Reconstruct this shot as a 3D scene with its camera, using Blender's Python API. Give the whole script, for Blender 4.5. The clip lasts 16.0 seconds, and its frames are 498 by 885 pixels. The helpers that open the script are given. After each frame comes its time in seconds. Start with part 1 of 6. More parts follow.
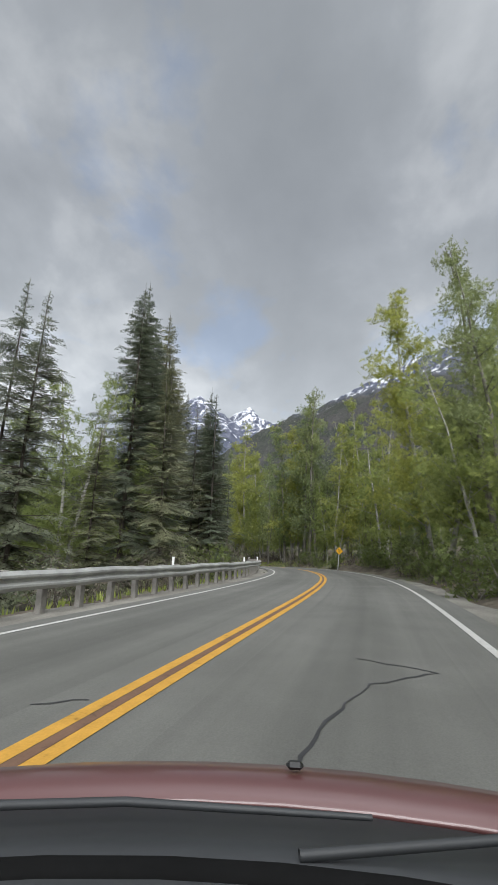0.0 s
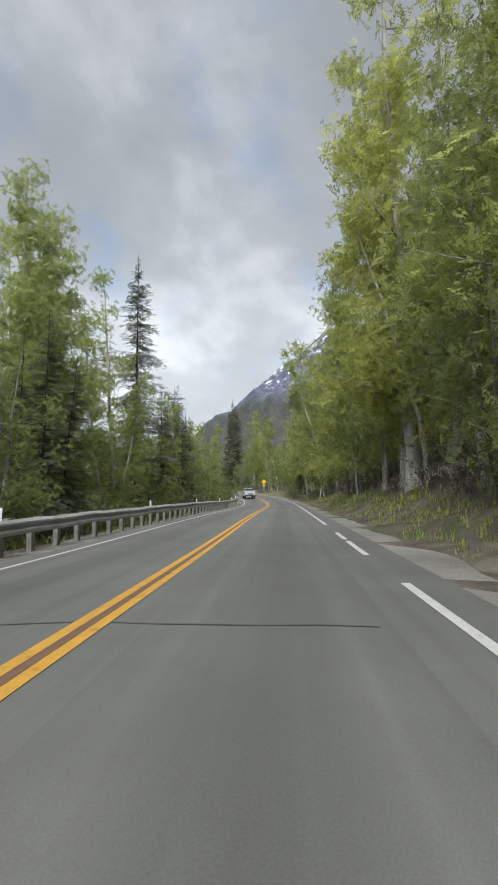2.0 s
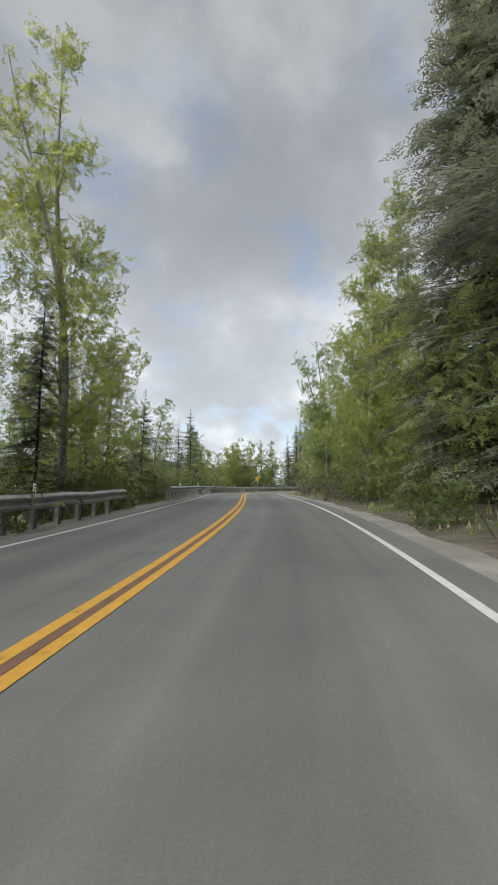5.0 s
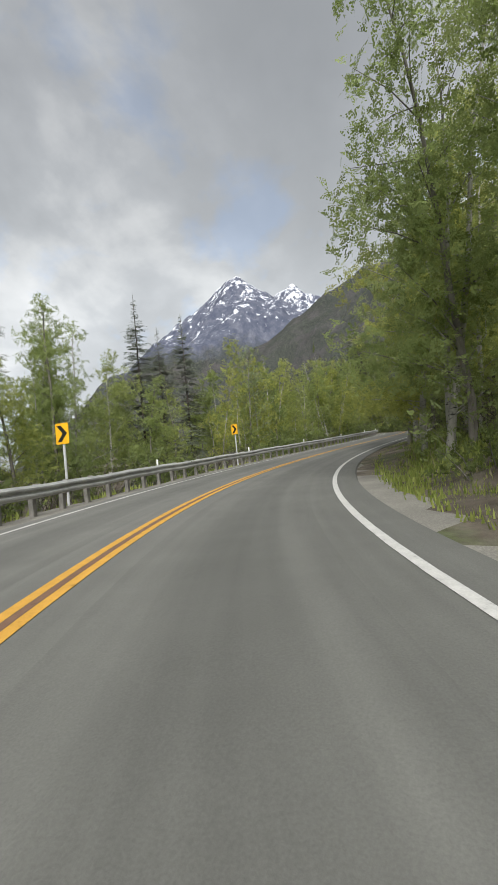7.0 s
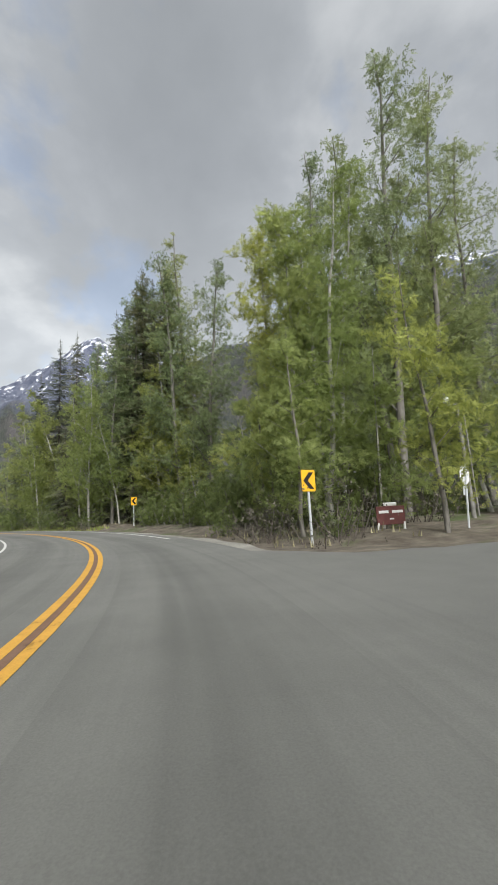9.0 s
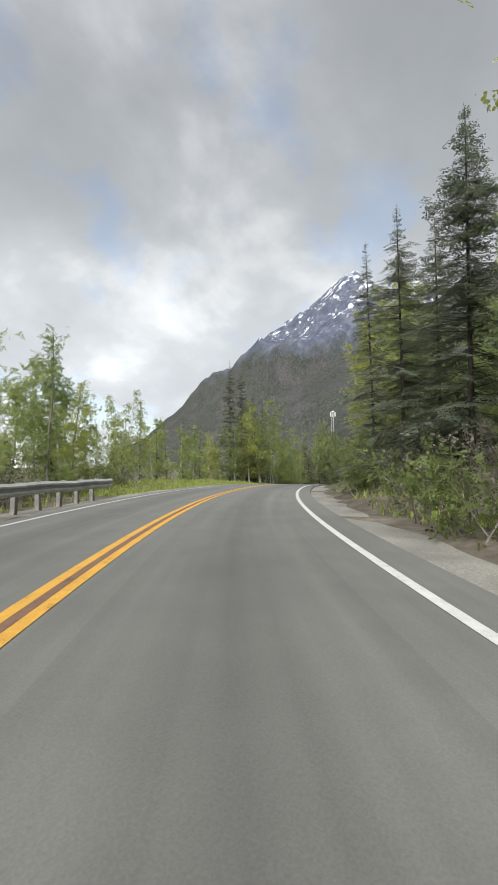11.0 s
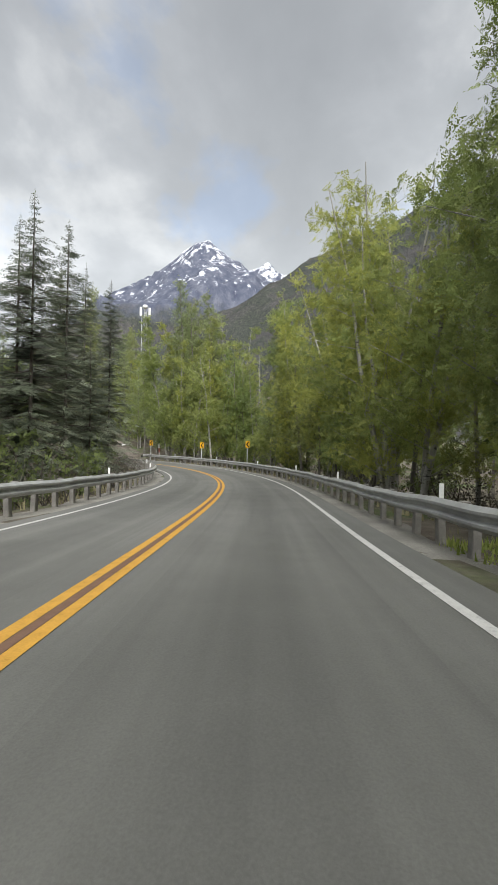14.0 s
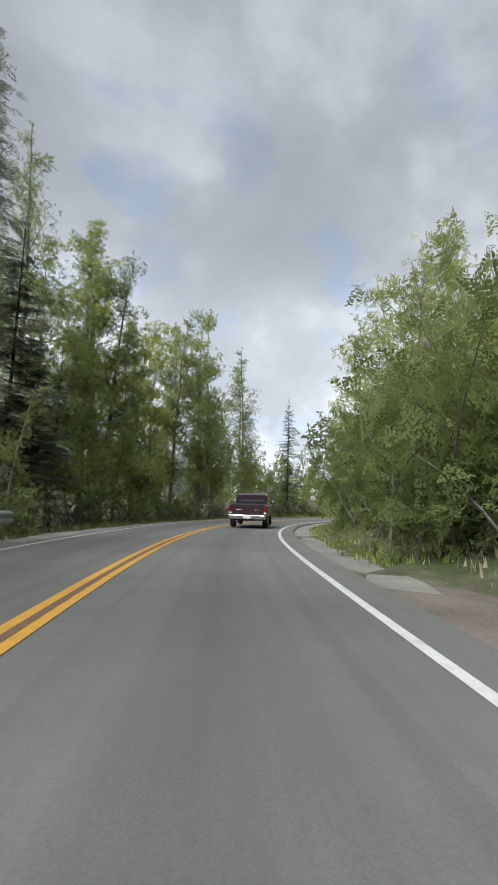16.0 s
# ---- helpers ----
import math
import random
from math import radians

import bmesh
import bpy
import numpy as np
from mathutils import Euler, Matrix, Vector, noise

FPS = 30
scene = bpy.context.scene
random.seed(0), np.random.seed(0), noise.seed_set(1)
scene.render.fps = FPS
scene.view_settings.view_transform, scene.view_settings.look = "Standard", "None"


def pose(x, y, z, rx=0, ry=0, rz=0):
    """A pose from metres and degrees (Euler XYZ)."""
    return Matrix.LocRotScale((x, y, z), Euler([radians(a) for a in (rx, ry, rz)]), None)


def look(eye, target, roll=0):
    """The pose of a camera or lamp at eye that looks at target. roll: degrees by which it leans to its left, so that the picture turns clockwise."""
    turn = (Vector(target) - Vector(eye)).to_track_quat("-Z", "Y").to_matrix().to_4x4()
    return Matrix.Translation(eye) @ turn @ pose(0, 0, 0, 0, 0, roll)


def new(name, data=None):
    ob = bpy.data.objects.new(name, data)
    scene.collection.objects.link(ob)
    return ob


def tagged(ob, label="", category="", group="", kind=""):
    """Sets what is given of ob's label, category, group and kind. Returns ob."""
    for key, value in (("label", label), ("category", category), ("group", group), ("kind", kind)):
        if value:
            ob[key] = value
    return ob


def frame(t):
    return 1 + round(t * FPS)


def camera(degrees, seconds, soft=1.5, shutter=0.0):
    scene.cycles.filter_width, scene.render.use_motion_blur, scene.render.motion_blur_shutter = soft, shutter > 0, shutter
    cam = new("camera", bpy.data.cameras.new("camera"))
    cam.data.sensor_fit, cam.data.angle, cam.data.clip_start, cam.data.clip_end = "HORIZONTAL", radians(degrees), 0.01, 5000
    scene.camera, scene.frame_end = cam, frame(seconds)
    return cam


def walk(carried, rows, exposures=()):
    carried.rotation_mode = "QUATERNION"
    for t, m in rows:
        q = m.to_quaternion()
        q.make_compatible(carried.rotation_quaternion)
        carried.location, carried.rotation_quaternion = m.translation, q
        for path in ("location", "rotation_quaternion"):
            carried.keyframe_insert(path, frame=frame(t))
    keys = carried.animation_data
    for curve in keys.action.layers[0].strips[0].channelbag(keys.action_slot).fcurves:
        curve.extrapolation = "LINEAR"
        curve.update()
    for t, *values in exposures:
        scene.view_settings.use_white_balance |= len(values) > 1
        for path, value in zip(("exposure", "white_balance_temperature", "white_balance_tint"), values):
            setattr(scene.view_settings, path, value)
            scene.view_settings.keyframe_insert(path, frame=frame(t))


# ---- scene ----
# The road in plan: curvature every 9 m (per km) and grade every 24 m (per cent), integrated metre by metre.
CURVE = [-9.662, -4.183, 1.722, 8.98, 14.736, 15.834, 11.776, 5.27, 0.766, -0.455, 0.33, 0.41, -0.723, -0.309, 2.942, 7.241, 8.662, 7.967, 5.81, 4.122, 4.532, 5.703, 6.294, 5.388, 2.447, -2.628, -9.385, -16.651, -23.274, -26.477, -22.886, -16.11, -10.713, -5.937, -0.209, 6.209, 13.95, 20.519, 20.363, 17.868, 13.747, 8.65, 3.243, -1.792, -5.847, -8.639, -10.111, -10.337, -9.46, -7.689, -5.328, -2.697, -0.624, 0.902, 1.983, 1.628, -0.737, -3.044, -0.314, 8.942, 19.067, 23.812, 21.544, 17.385, 12.62, 3.775, -7.166, -13.761, -15.276, -13.805, -10.994, -7.899, -5.111, -2.893, -1.299, -0.265, 0.323, 0.59, 0.648, 0.583, 0.457, 0.308, 0.152, -0.003]
GRADE = [2.085, 1.486, 0.881, -1.269, 0.727, -0.459, 3.92, 4.814, 2.501, 1.084, -0.266, 1.703, 4.146, 4.728, 2.573, 2.452, 1.285, -0.047, -1.385, -5.876, -8.425, -8.701, -3.147, 0.223, 1.247, -2.215, -2.319, -1.842, -1.485, -1.224, -1.042, -0.927, -0.871]
RIGHT_EDGE, LEFT_EDGE, EYE = 3.07, 2.71, 1.041
S_FIRST, S_LAST = -70, 730
SS = np.arange(S_FIRST, S_LAST, 1.0)
_k = np.interp(SS, -9.0 + 9.0 * np.arange(len(CURVE)), CURVE) * 1e-3
_k[SS < -9] = 0.0
R_TH = np.cumsum(_k)
R_TH -= R_TH[-S_FIRST]
R_X, R_Y = np.cumsum(np.cos(R_TH)), np.cumsum(np.sin(R_TH))
R_X -= R_X[-S_FIRST]
R_Y -= R_Y[-S_FIRST]
R_Z = np.cumsum(np.interp(SS, -9.0 + 24.0 * np.arange(len(GRADE)), GRADE) * 1e-2)
R_Z -= R_Z[-S_FIRST]


def heading(s):
    return float(np.interp(s, SS, R_TH))


def on_road(s, off=0.0, h=0.0):
    """A point s metres along the road, off metres to the right of its centre line, h metres above it."""
    a = heading(s)
    return Vector((float(np.interp(s, SS, R_X)) + math.sin(a) * off, float(np.interp(s, SS, R_Y)) - math.cos(a) * off,
                   float(np.interp(s, SS, R_Z)) + h))


# ---- camera ----
cam = camera(58.47, 16.0, soft=1.6)
walk(cam, [
    (0.00, look((0.010, -1.753, 1.041), (9.341, 0.748, 3.625), 1.72)),
    (0.50, look((18.789, -0.946, 1.344), (27.755, 2.945, 3.462), 2.47)),
    (1.00, look((37.469, 2.361, 1.558), (45.522, 7.959, 3.512), 7.29)),
    (1.50, look((54.405, 9.468, 1.587), (62.415, 15.257, 3.110), 1.87)),
    (2.00, look((69.970, 18.184, 1.432), (78.219, 23.705, 2.644), -0.96)),
    (2.50, look((85.819, 26.901, 1.486), (94.094, 32.342, 2.877), 0.17)),
    (3.00, look((101.726, 36.152, 1.490), (109.932, 41.678, 2.945), -1.54)),
    (3.50, look((117.688, 45.778, 1.699), (125.377, 52.007, 3.141), 4.22)),
    (4.00, look((132.349, 57.395, 2.419), (138.329, 65.298, 3.755), 1.89)),
    (4.50, look((144.879, 70.122, 3.229), (150.239, 78.472, 4.476), 1.48)),
    (5.00, look((155.838, 83.206, 3.806), (160.840, 91.803, 4.839), 0.51)),
    (5.50, look((165.384, 97.082, 4.150), (169.954, 105.943, 4.928), -0.66)),
    (6.00, look((173.976, 111.763, 4.332), (178.635, 120.593, 4.896), -1.63)),
    (6.50, look((183.676, 126.249, 4.353), (189.844, 134.107, 4.827), -2.04)),
    (7.00, look((197.387, 137.464, 4.482), (206.720, 141.039, 4.806), -5.45)),
    (7.50, look((213.873, 141.396, 4.890), (223.785, 141.947, 6.094), 3.34)),
    (8.00, look((231.113, 141.093, 5.585), (240.886, 139.891, 7.325), 1.17)),
    (8.50, look((249.088, 138.438, 6.413), (258.815, 136.761, 8.014), -5.37)),
    (9.00, look((267.916, 138.329, 7.092), (277.765, 138.676, 8.791), -3.21)),
    (9.50, look((285.834, 144.355, 7.567), (294.928, 148.422, 8.438), -2.26)),
    (10.00, look((300.815, 155.255, 7.992), (308.695, 161.357, 8.810), -1.93)),
    (10.50, look((313.764, 167.813, 8.268), (321.345, 174.298, 8.957), -1.14)),
    (11.00, look((326.872, 179.641, 8.372), (335.108, 185.288, 8.908), -0.20)),
    (11.50, look((341.448, 189.315, 8.299), (350.560, 193.414, 8.707), 0.59)),
    (12.00, look((357.605, 196.363, 7.992), (367.271, 198.903, 8.347), 0.92)),
    (12.50, look((374.761, 201.306, 7.134), (384.437, 203.820, 7.396), 2.14)),
    (13.00, look((392.346, 205.425, 5.835), (402.000, 208.028, 5.686), -0.15)),
    (13.50, look((410.013, 209.902, 4.293), (419.591, 212.772, 4.163), -0.68)),
    (14.00, look((427.862, 214.749, 2.802), (437.520, 217.339, 2.880), 1.03)),
    (14.50, look((445.758, 219.440, 2.009), (455.071, 223.038, 2.577), 0.78)),
    (15.00, look((462.661, 227.721, 1.783), (470.600, 233.753, 2.559), 3.19)),
    (15.50, look((474.646, 241.592, 1.884), (480.325, 249.756, 2.932), 4.41)),
    (16.00, look((483.181, 257.816, 2.010), (487.527, 266.737, 3.242), 1.67)),
], exposures=((0.0, 0.1, 6100, 9), (1.0, 0.3, 6080, 9), (3.0, 0.3, 6130, 9), (4.0, 0.1, 6150, 9), (6.5, 0.1, 6300, 9), (7.5, 0.38, 6380, 9), (8.5, 0.5, 6400, 9), (9.0, 0.3, 6250, 9), (12.5, 0.42, 6350, 9), (13.5, 0.45, 6350, 9), (15.0, 0.35, 6150, 9), (16.0, 0.3, 6050, 9)))

# ---- light ----
world = bpy.data.worlds.new("sky")
scene.world = world
world.use_nodes = True
SUN_EL, SUN_AZ = 39.0, 203.0


def sky_nodes():
    nt = world.node_tree
    n, l = nt.nodes, nt.links
    n.clear()
    out = n.new("ShaderNodeOutputWorld")
    bg = n.new("ShaderNodeBackground")
    sky = n.new("ShaderNodeTexSky")
    sky.sky_type, sky.sun_disc = "NISHITA", False
    sky.sun_elevation, sky.sun_rotation = radians(SUN_EL), radians(90 - SUN_AZ)
    sc = n.new("ShaderNodeMix")
    sc.data_type, sc.blend_type = "RGBA", "MULTIPLY"
    sc.inputs[0].default_value = 1.0
    sc.inputs[7].default_value = (0.23, 0.225, 0.22, 1)
    l.new(sky.outputs[0], sc.inputs[6])
    co = n.new("ShaderNodeTexCoord")
    # clouds lie in a flat sheet: stretch them towards the horizon
    sep = n.new("ShaderNodeSeparateXYZ")
    l.new(co.outputs["Generated"], sep.inputs[0])
    den = n.new("ShaderNodeMath")
    den.operation = "ADD"
    den.inputs[1].default_value = 0.55
    l.new(sep.outputs[2], den.inputs[0])
    den2 = n.new("ShaderNodeMath")
    den2.operation = "MAXIMUM"
    den2.inputs[1].default_value = 0.1
    l.new(den.outputs[0], den2.inputs[0])
    com = n.new("ShaderNodeCombineXYZ")
    for i in (0, 1):
        dv = n.new("ShaderNodeMath")
        dv.operation = "DIVIDE"
        l.new(sep.outputs[i], dv.inputs[0])
        l.new(den2.outputs[0], dv.inputs[1])
        l.new(dv.outputs[0], com.inputs[i])

    def cloud(scale, detail, rough, shift):
        mp = n.new("ShaderNodeMapping")
        mp.inputs[1].default_value = shift
        t = n.new("ShaderNodeTexNoise")
        t.inputs["Scale"].default_value = scale
        t.inputs["Detail"].default_value = detail
        t.inputs["Roughness"].default_value = rough
        t.inputs["Distortion"].default_value = 0.15
        l.new(com.outputs[0], mp.inputs[0])
        l.new(mp.outputs[0], t.inputs[0])
        return t.outputs[0]

    def ramp(src, *stops):
        r = n.new("ShaderNodeValToRGB")
        e = r.color_ramp.elements
        e[0].position, e[0].color = stops[0][0], (*stops[0][1], 1)
        e[1].position, e[1].color = stops[-1][0], (*stops[-1][1], 1)
        for pos, c in stops[1:-1]:
            e.new(pos).color = (*c, 1)
        l.new(src, r.inputs[0])
        return r.outputs[0]

    # grey undersides, brighter gaps
    tone = ramp(cloud(3.0, 8, 0.52, (3.1, 0.7, 0)), (0.32, (0.43, 0.445, 0.46)), (0.45, (0.475, 0.49, 0.505)), (0.54, (0.54, 0.555, 0.57)), (0.61, (0.66, 0.67, 0.675)), (0.70, (0.78, 0.785, 0.785)))
    # the cloud bank near the horizon is brighter and whiter
    low = ramp(sep.outputs[2], (0.10, (1.42, 1.42, 1.41)), (0.30, (1.24, 1.24, 1.235)), (0.46, (0.95, 0.95, 0.95)), (0.66, (0.76, 0.76, 0.77)), (0.87, (0.74, 0.74, 0.74)), (0.94, (2.6, 2.55, 2.5)), (1.0, (6.4, 6.3, 6.15)))
    mul = n.new("ShaderNodeMix")
    mul.data_type, mul.blend_type = "RGBA", "MULTIPLY"
    mul.inputs[0].default_value = 1.0
    l.new(tone, mul.inputs[6])
    l.new(low, mul.inputs[7])
    cover = ramp(cloud(3.4, 6, 0.55, (0.4, 2.2, 0)), (0.37, (0.70, 0.70, 0.70)), (0.46, (1, 1, 1)))
    mix = n.new("ShaderNodeMix")
    mix.data_type = "RGBA"
    l.new(cover, mix.inputs[0])
    l.new(sc.outputs[2], mix.inputs[6])
    l.new(mul.outputs[2], mix.inputs[7])
    l.new(mix.outputs[2], bg.inputs[0])
    bg.inputs[1].default_value = 0.9
    l.new(bg.outputs[0], out.inputs[0])


sky_nodes()
sun = new("sun", bpy.data.lights.new("sun", "SUN"))
sun.data.energy, sun.data.angle, sun.data.color = 5.0, radians(45), (1.0, 0.975, 0.94)
sun.matrix_world = look((0, 0, 0), (-math.cos(radians(SUN_AZ)) * math.cos(radians(SUN_EL)), -math.sin(radians(SUN_AZ)) * math.cos(radians(SUN_EL)), -math.sin(radians(SUN_EL))))


# ---- materials ----
class Mat:
    """A small builder of node materials."""

    def __init__(self, name, rough=0.7, metal=0.0, spec=0.5):
        self.m = bpy.data.materials.new(name)
        self.m.use_nodes = True
        self.n, self.l = self.m.node_tree.nodes, self.m.node_tree.links
        self.b = self.n["Principled BSDF"]
        self.b.inputs["Roughness"].default_value = rough
        self.b.inputs["Metallic"].default_value = metal
        self.b.inputs["Specular IOR Level"].default_value = spec
        self.co = None

    def coords(self, world_space=False):
        if world_space:
            g = self.n.new("ShaderNodeNewGeometry")
            return g.outputs["Position"]
        if not self.co:
            self.co = self.n.new("ShaderNodeTexCoord")
        return self.co.outputs["Object"]

    def noise(self, scale, detail=4, rough=0.55, stretch=(1, 1, 1), world_space=False):
        mp = self.n.new("ShaderNodeMapping")
        mp.inputs[3].default_value = stretch
        self.l.new(self.coords(world_space), mp.inputs[0])
        t = self.n.new("ShaderNodeTexNoise")
        t.inputs["Scale"].default_value, t.inputs["Detail"].default_value, t.inputs["Roughness"].default_value = scale, detail, rough
        self.l.new(mp.outputs[0], t.inputs[0])
        return t.outputs[0]

    def ramp(self, src, *stops):
        r = self.n.new("ShaderNodeValToRGB")
        e = r.color_ramp.elements
        e[0].position, e[0].color = stops[0][0], (*stops[0][1], 1)
        e[1].position, e[1].color = stops[-1][0], (*stops[-1][1], 1)
        for pos, c in stops[1:-1]:
            e.new(pos).color = (*c, 1)
        self.l.new(src, r.inputs[0])
        return r.outputs[0]

    def mix(self, fac, a, b, mode="MIX"):
        x = self.n.new("ShaderNodeMix")
        x.data_type, x.blend_type = "RGBA", mode
        for sock, v in ((x.inputs[0], fac), (x.inputs[6], a), (x.inputs[7], b)):
            if isinstance(v, (int, float)):
                sock.default_value = v
            elif isinstance(v, tuple):
                sock.default_value = (*v, 1)
            else:
                self.l.new(v, sock)
        return x.outputs[2]

    def math(self, op, a, b):
        x = self.n.new("ShaderNodeMath")
        x.operation = op
        for sock, v in ((x.inputs[0], a), (x.inputs[1], b)):
            if isinstance(v, (int, float)):
                sock.default_value = v
            else:
                self.l.new(v, sock)
        return x.outputs[0]

    def color(self, c):
        if isinstance(c, tuple):
            self.b.inputs["Base Color"].default_value = (*c, 1)
        else:
            self.l.new(c, self.b.inputs["Base Color"])
        return self

    def bump(self, src, strength=0.4, distance=0.02):
        bp = self.n.new("ShaderNodeBump")
        bp.inputs["Strength"].default_value, bp.inputs["Distance"].default_value = strength, distance
        self.l.new(src, bp.inputs["Height"])
        self.l.new(bp.outputs[0], self.b.inputs["Normal"])
        return self


def grey(v):
    return (v, v, v)


def painted(name, c, rough=0.5, metal=0.0, wear=0.25, scale=6.0):
    """Paint, plastic or metal with faint dirt at two scales."""
    m = Mat(name, rough, metal)
    dirt = m.ramp(m.noise(scale, 5), (0.35, tuple(x * (1 - wear) for x in c)), (0.65, c))
    fine = m.ramp(m.noise(scale * 14, 3), (0.3, grey(1 - wear * 0.5)), (0.7, grey(1.0)))
    m.color(m.mix(1.0, dirt, fine, "MULTIPLY"))
    return m.m


def asphalt():
    """Worn asphalt: stone grain, blotches, long streaks, and paler wheel tracks with a darker strip between them."""
    m = Mat("asphalt", 0.85, 0, 0.3)
    wide = m.ramp(m.noise(0.12, 5, 0.6, world_space=True), (0.3, (0.102, 0.101, 0.091)), (0.7, (0.140, 0.138, 0.125)))
    uv = m.n.new("ShaderNodeUVMap")
    sep = m.n.new("ShaderNodeSeparateXYZ")
    m.l.new(uv.outputs[0], sep.inputs[0])
    lane = m.math("ABSOLUTE", m.math("SUBTRACT", m.math("ABSOLUTE", sep.outputs[0], 0.0), 1.52), 0.0)
    track = m.ramp(lane, (0.0, grey(0.84)), (0.30, grey(0.90)), (0.62, grey(1.08)), (1.0, grey(1.06)), (1.3, grey(0.96)))
    com = m.n.new("ShaderNodeCombineXYZ")
    m.l.new(m.math("MULTIPLY", sep.outputs[0], 5.0), com.inputs[0])
    m.l.new(m.math("MULTIPLY", sep.outputs[1], 0.12), com.inputs[1])
    st = m.n.new("ShaderNodeTexNoise")
    st.inputs["Scale"].default_value, st.inputs["Detail"].default_value = 1.0, 6
    m.l.new(com.outputs[0], st.inputs[0])
    streak = m.ramp(st.outputs[0], (0.3, grey(0.90)), (0.7, grey(1.08)))
    patch = m.ramp(m.noise(1.1, 4, 0.6, world_space=True), (0.35, grey(0.93)), (0.65, grey(1.04)))
    grain = m.noise(70, 3, 0.7, world_space=True)
    gr = m.ramp(grain, (0.3, grey(0.86)), (0.7, grey(1.1)))
    c = m.mix(1.0, m.mix(1.0, wide, patch, "MULTIPLY"), gr, "MULTIPLY")
    m.color(m.mix(1.0, m.mix(1.0, c, track, "MULTIPLY"), streak, "MULTIPLY"))
    m.bump(grain, 0.3, 0.005)
    return m.m


def line_paint(name, c):
    m = Mat(name, 0.75, 0, 0.3)
    worn = m.ramp(m.noise(7, 6, 0.7, world_space=True), (0.30, tuple(x * 0.45 for x in c)), (0.40, tuple(x * 0.85 for x in c)), (0.62, c))
    fine = m.ramp(m.noise(60, 2, 0.6, world_space=True), (0.3, grey(0.85)), (0.7, grey(1.0)))
    m.color(m.mix(1.0, worn, fine, "MULTIPLY"))
    return m.m


def earth():
    """Forest floor: dead leaves and mud, with moss and grass where the noise says."""
    m = Mat("forest_floor", 0.95, 0, 0.2)
    mud = m.ramp(m.noise(1.3, 6, 0.65, world_space=True), (0.3, (0.060, 0.049, 0.038)), (0.55, (0.13, 0.11, 0.085)), (0.75, (0.22, 0.195, 0.155)))
    moss = m.ramp(m.noise(9, 4, 0.6, world_space=True), (0.3, (0.035, 0.060, 0.016)), (0.7, (0.10, 0.14, 0.04)))
    where = m.ramp(m.noise(0.16, 5, 0.7, world_space=True), (0.51, grey(0.0)), (0.63, grey(0.75)))
    m.color(m.mix(where, mud, moss))
    m.bump(m.noise(6, 6, 0.7, world_space=True), 0.9, 0.08)
    return m.m


def gravel(name="gravel", dark=(0.17, 0.16, 0.14), pale=(0.29, 0.275, 0.24)):
    m = Mat(name, 0.95, 0, 0.2)
    big = m.ramp(m.noise(0.7, 5, 0.6, world_space=True), (0.3, dark), (0.7, pale))
    fine = m.noise(38, 4, 0.7, world_space=True)
    m.color(m.mix(1.0, big, m.ramp(fine, (0.3, grey(0.65)), (0.7, grey(1.15))), "MULTIPLY"))
    m.bump(fine, 0.8, 0.015)
    return m.m


def leaf(name, a, b, through_light=0.45, rough=0.55, cells=0.0, size=0.5):
    """Leaves: two greens, a little light coming through. cells: each face is a spray of that many leaves to the metre, with gaps between."""
    m = Mat(name, rough, 0, 0.25)
    g = m.n.new("ShaderNodeNewGeometry")
    inf = m.n.new("ShaderNodeObjectInfo")
    c = m.ramp(g.outputs["Random Per Island"], (0.0, a), (1.0, b))
    per = m.ramp(inf.outputs["Random"], (0.0, (0.72, 0.78, 0.75)), (0.5, (1.0, 1.0, 1.0)), (1.0, (1.22, 1.12, 0.85)))
    col = m.mix(1.0, c, per, "MULTIPLY")
    m.color(col)
    tr = m.n.new("ShaderNodeBsdfTranslucent")
    m.l.new(col, tr.inputs[0])
    mx = m.n.new("ShaderNodeMixShader")
    mx.inputs[0].default_value = through_light
    out = m.n["Material Output"]
    m.l.new(m.b.outputs[0], mx.inputs[1])
    m.l.new(tr.outputs[0], mx.inputs[2])
    last = mx.outputs[0]
    if cells:
        v = m.n.new("ShaderNodeTexVoronoi")
        v.inputs["Scale"].default_value = cells
        m.l.new(m.coords(), v.inputs["Vector"])
        hole = m.n.new("ShaderNodeBsdfTransparent")
        cut = m.n.new("ShaderNodeMixShader")
        m.l.new(m.math("LESS_THAN", v.outputs["Distance"], size), cut.inputs[0])
        m.l.new(hole.outputs[0], cut.inputs[1])
        m.l.new(last, cut.inputs[2])
        last = cut.outputs[0]
    m.l.new(last, out.inputs[0])
    return m.m


def bark(name, a, b, marks=False):
    m = Mat(name, 0.9, 0, 0.2)
    n1 = m.noise(7, 5, 0.65, (1, 1, 0.25))
    c = m.ramp(n1, (0.35, a), (0.65, b))
    if marks:
        c = m.mix(m.ramp(m.noise(5, 4, 0.6, (1, 1, 3.5)), (0.58, grey(0)), (0.66, grey(1))), c, (0.03, 0.028, 0.025))
    m.color(c).bump(n1, 0.6, 0.02)
    return m.m


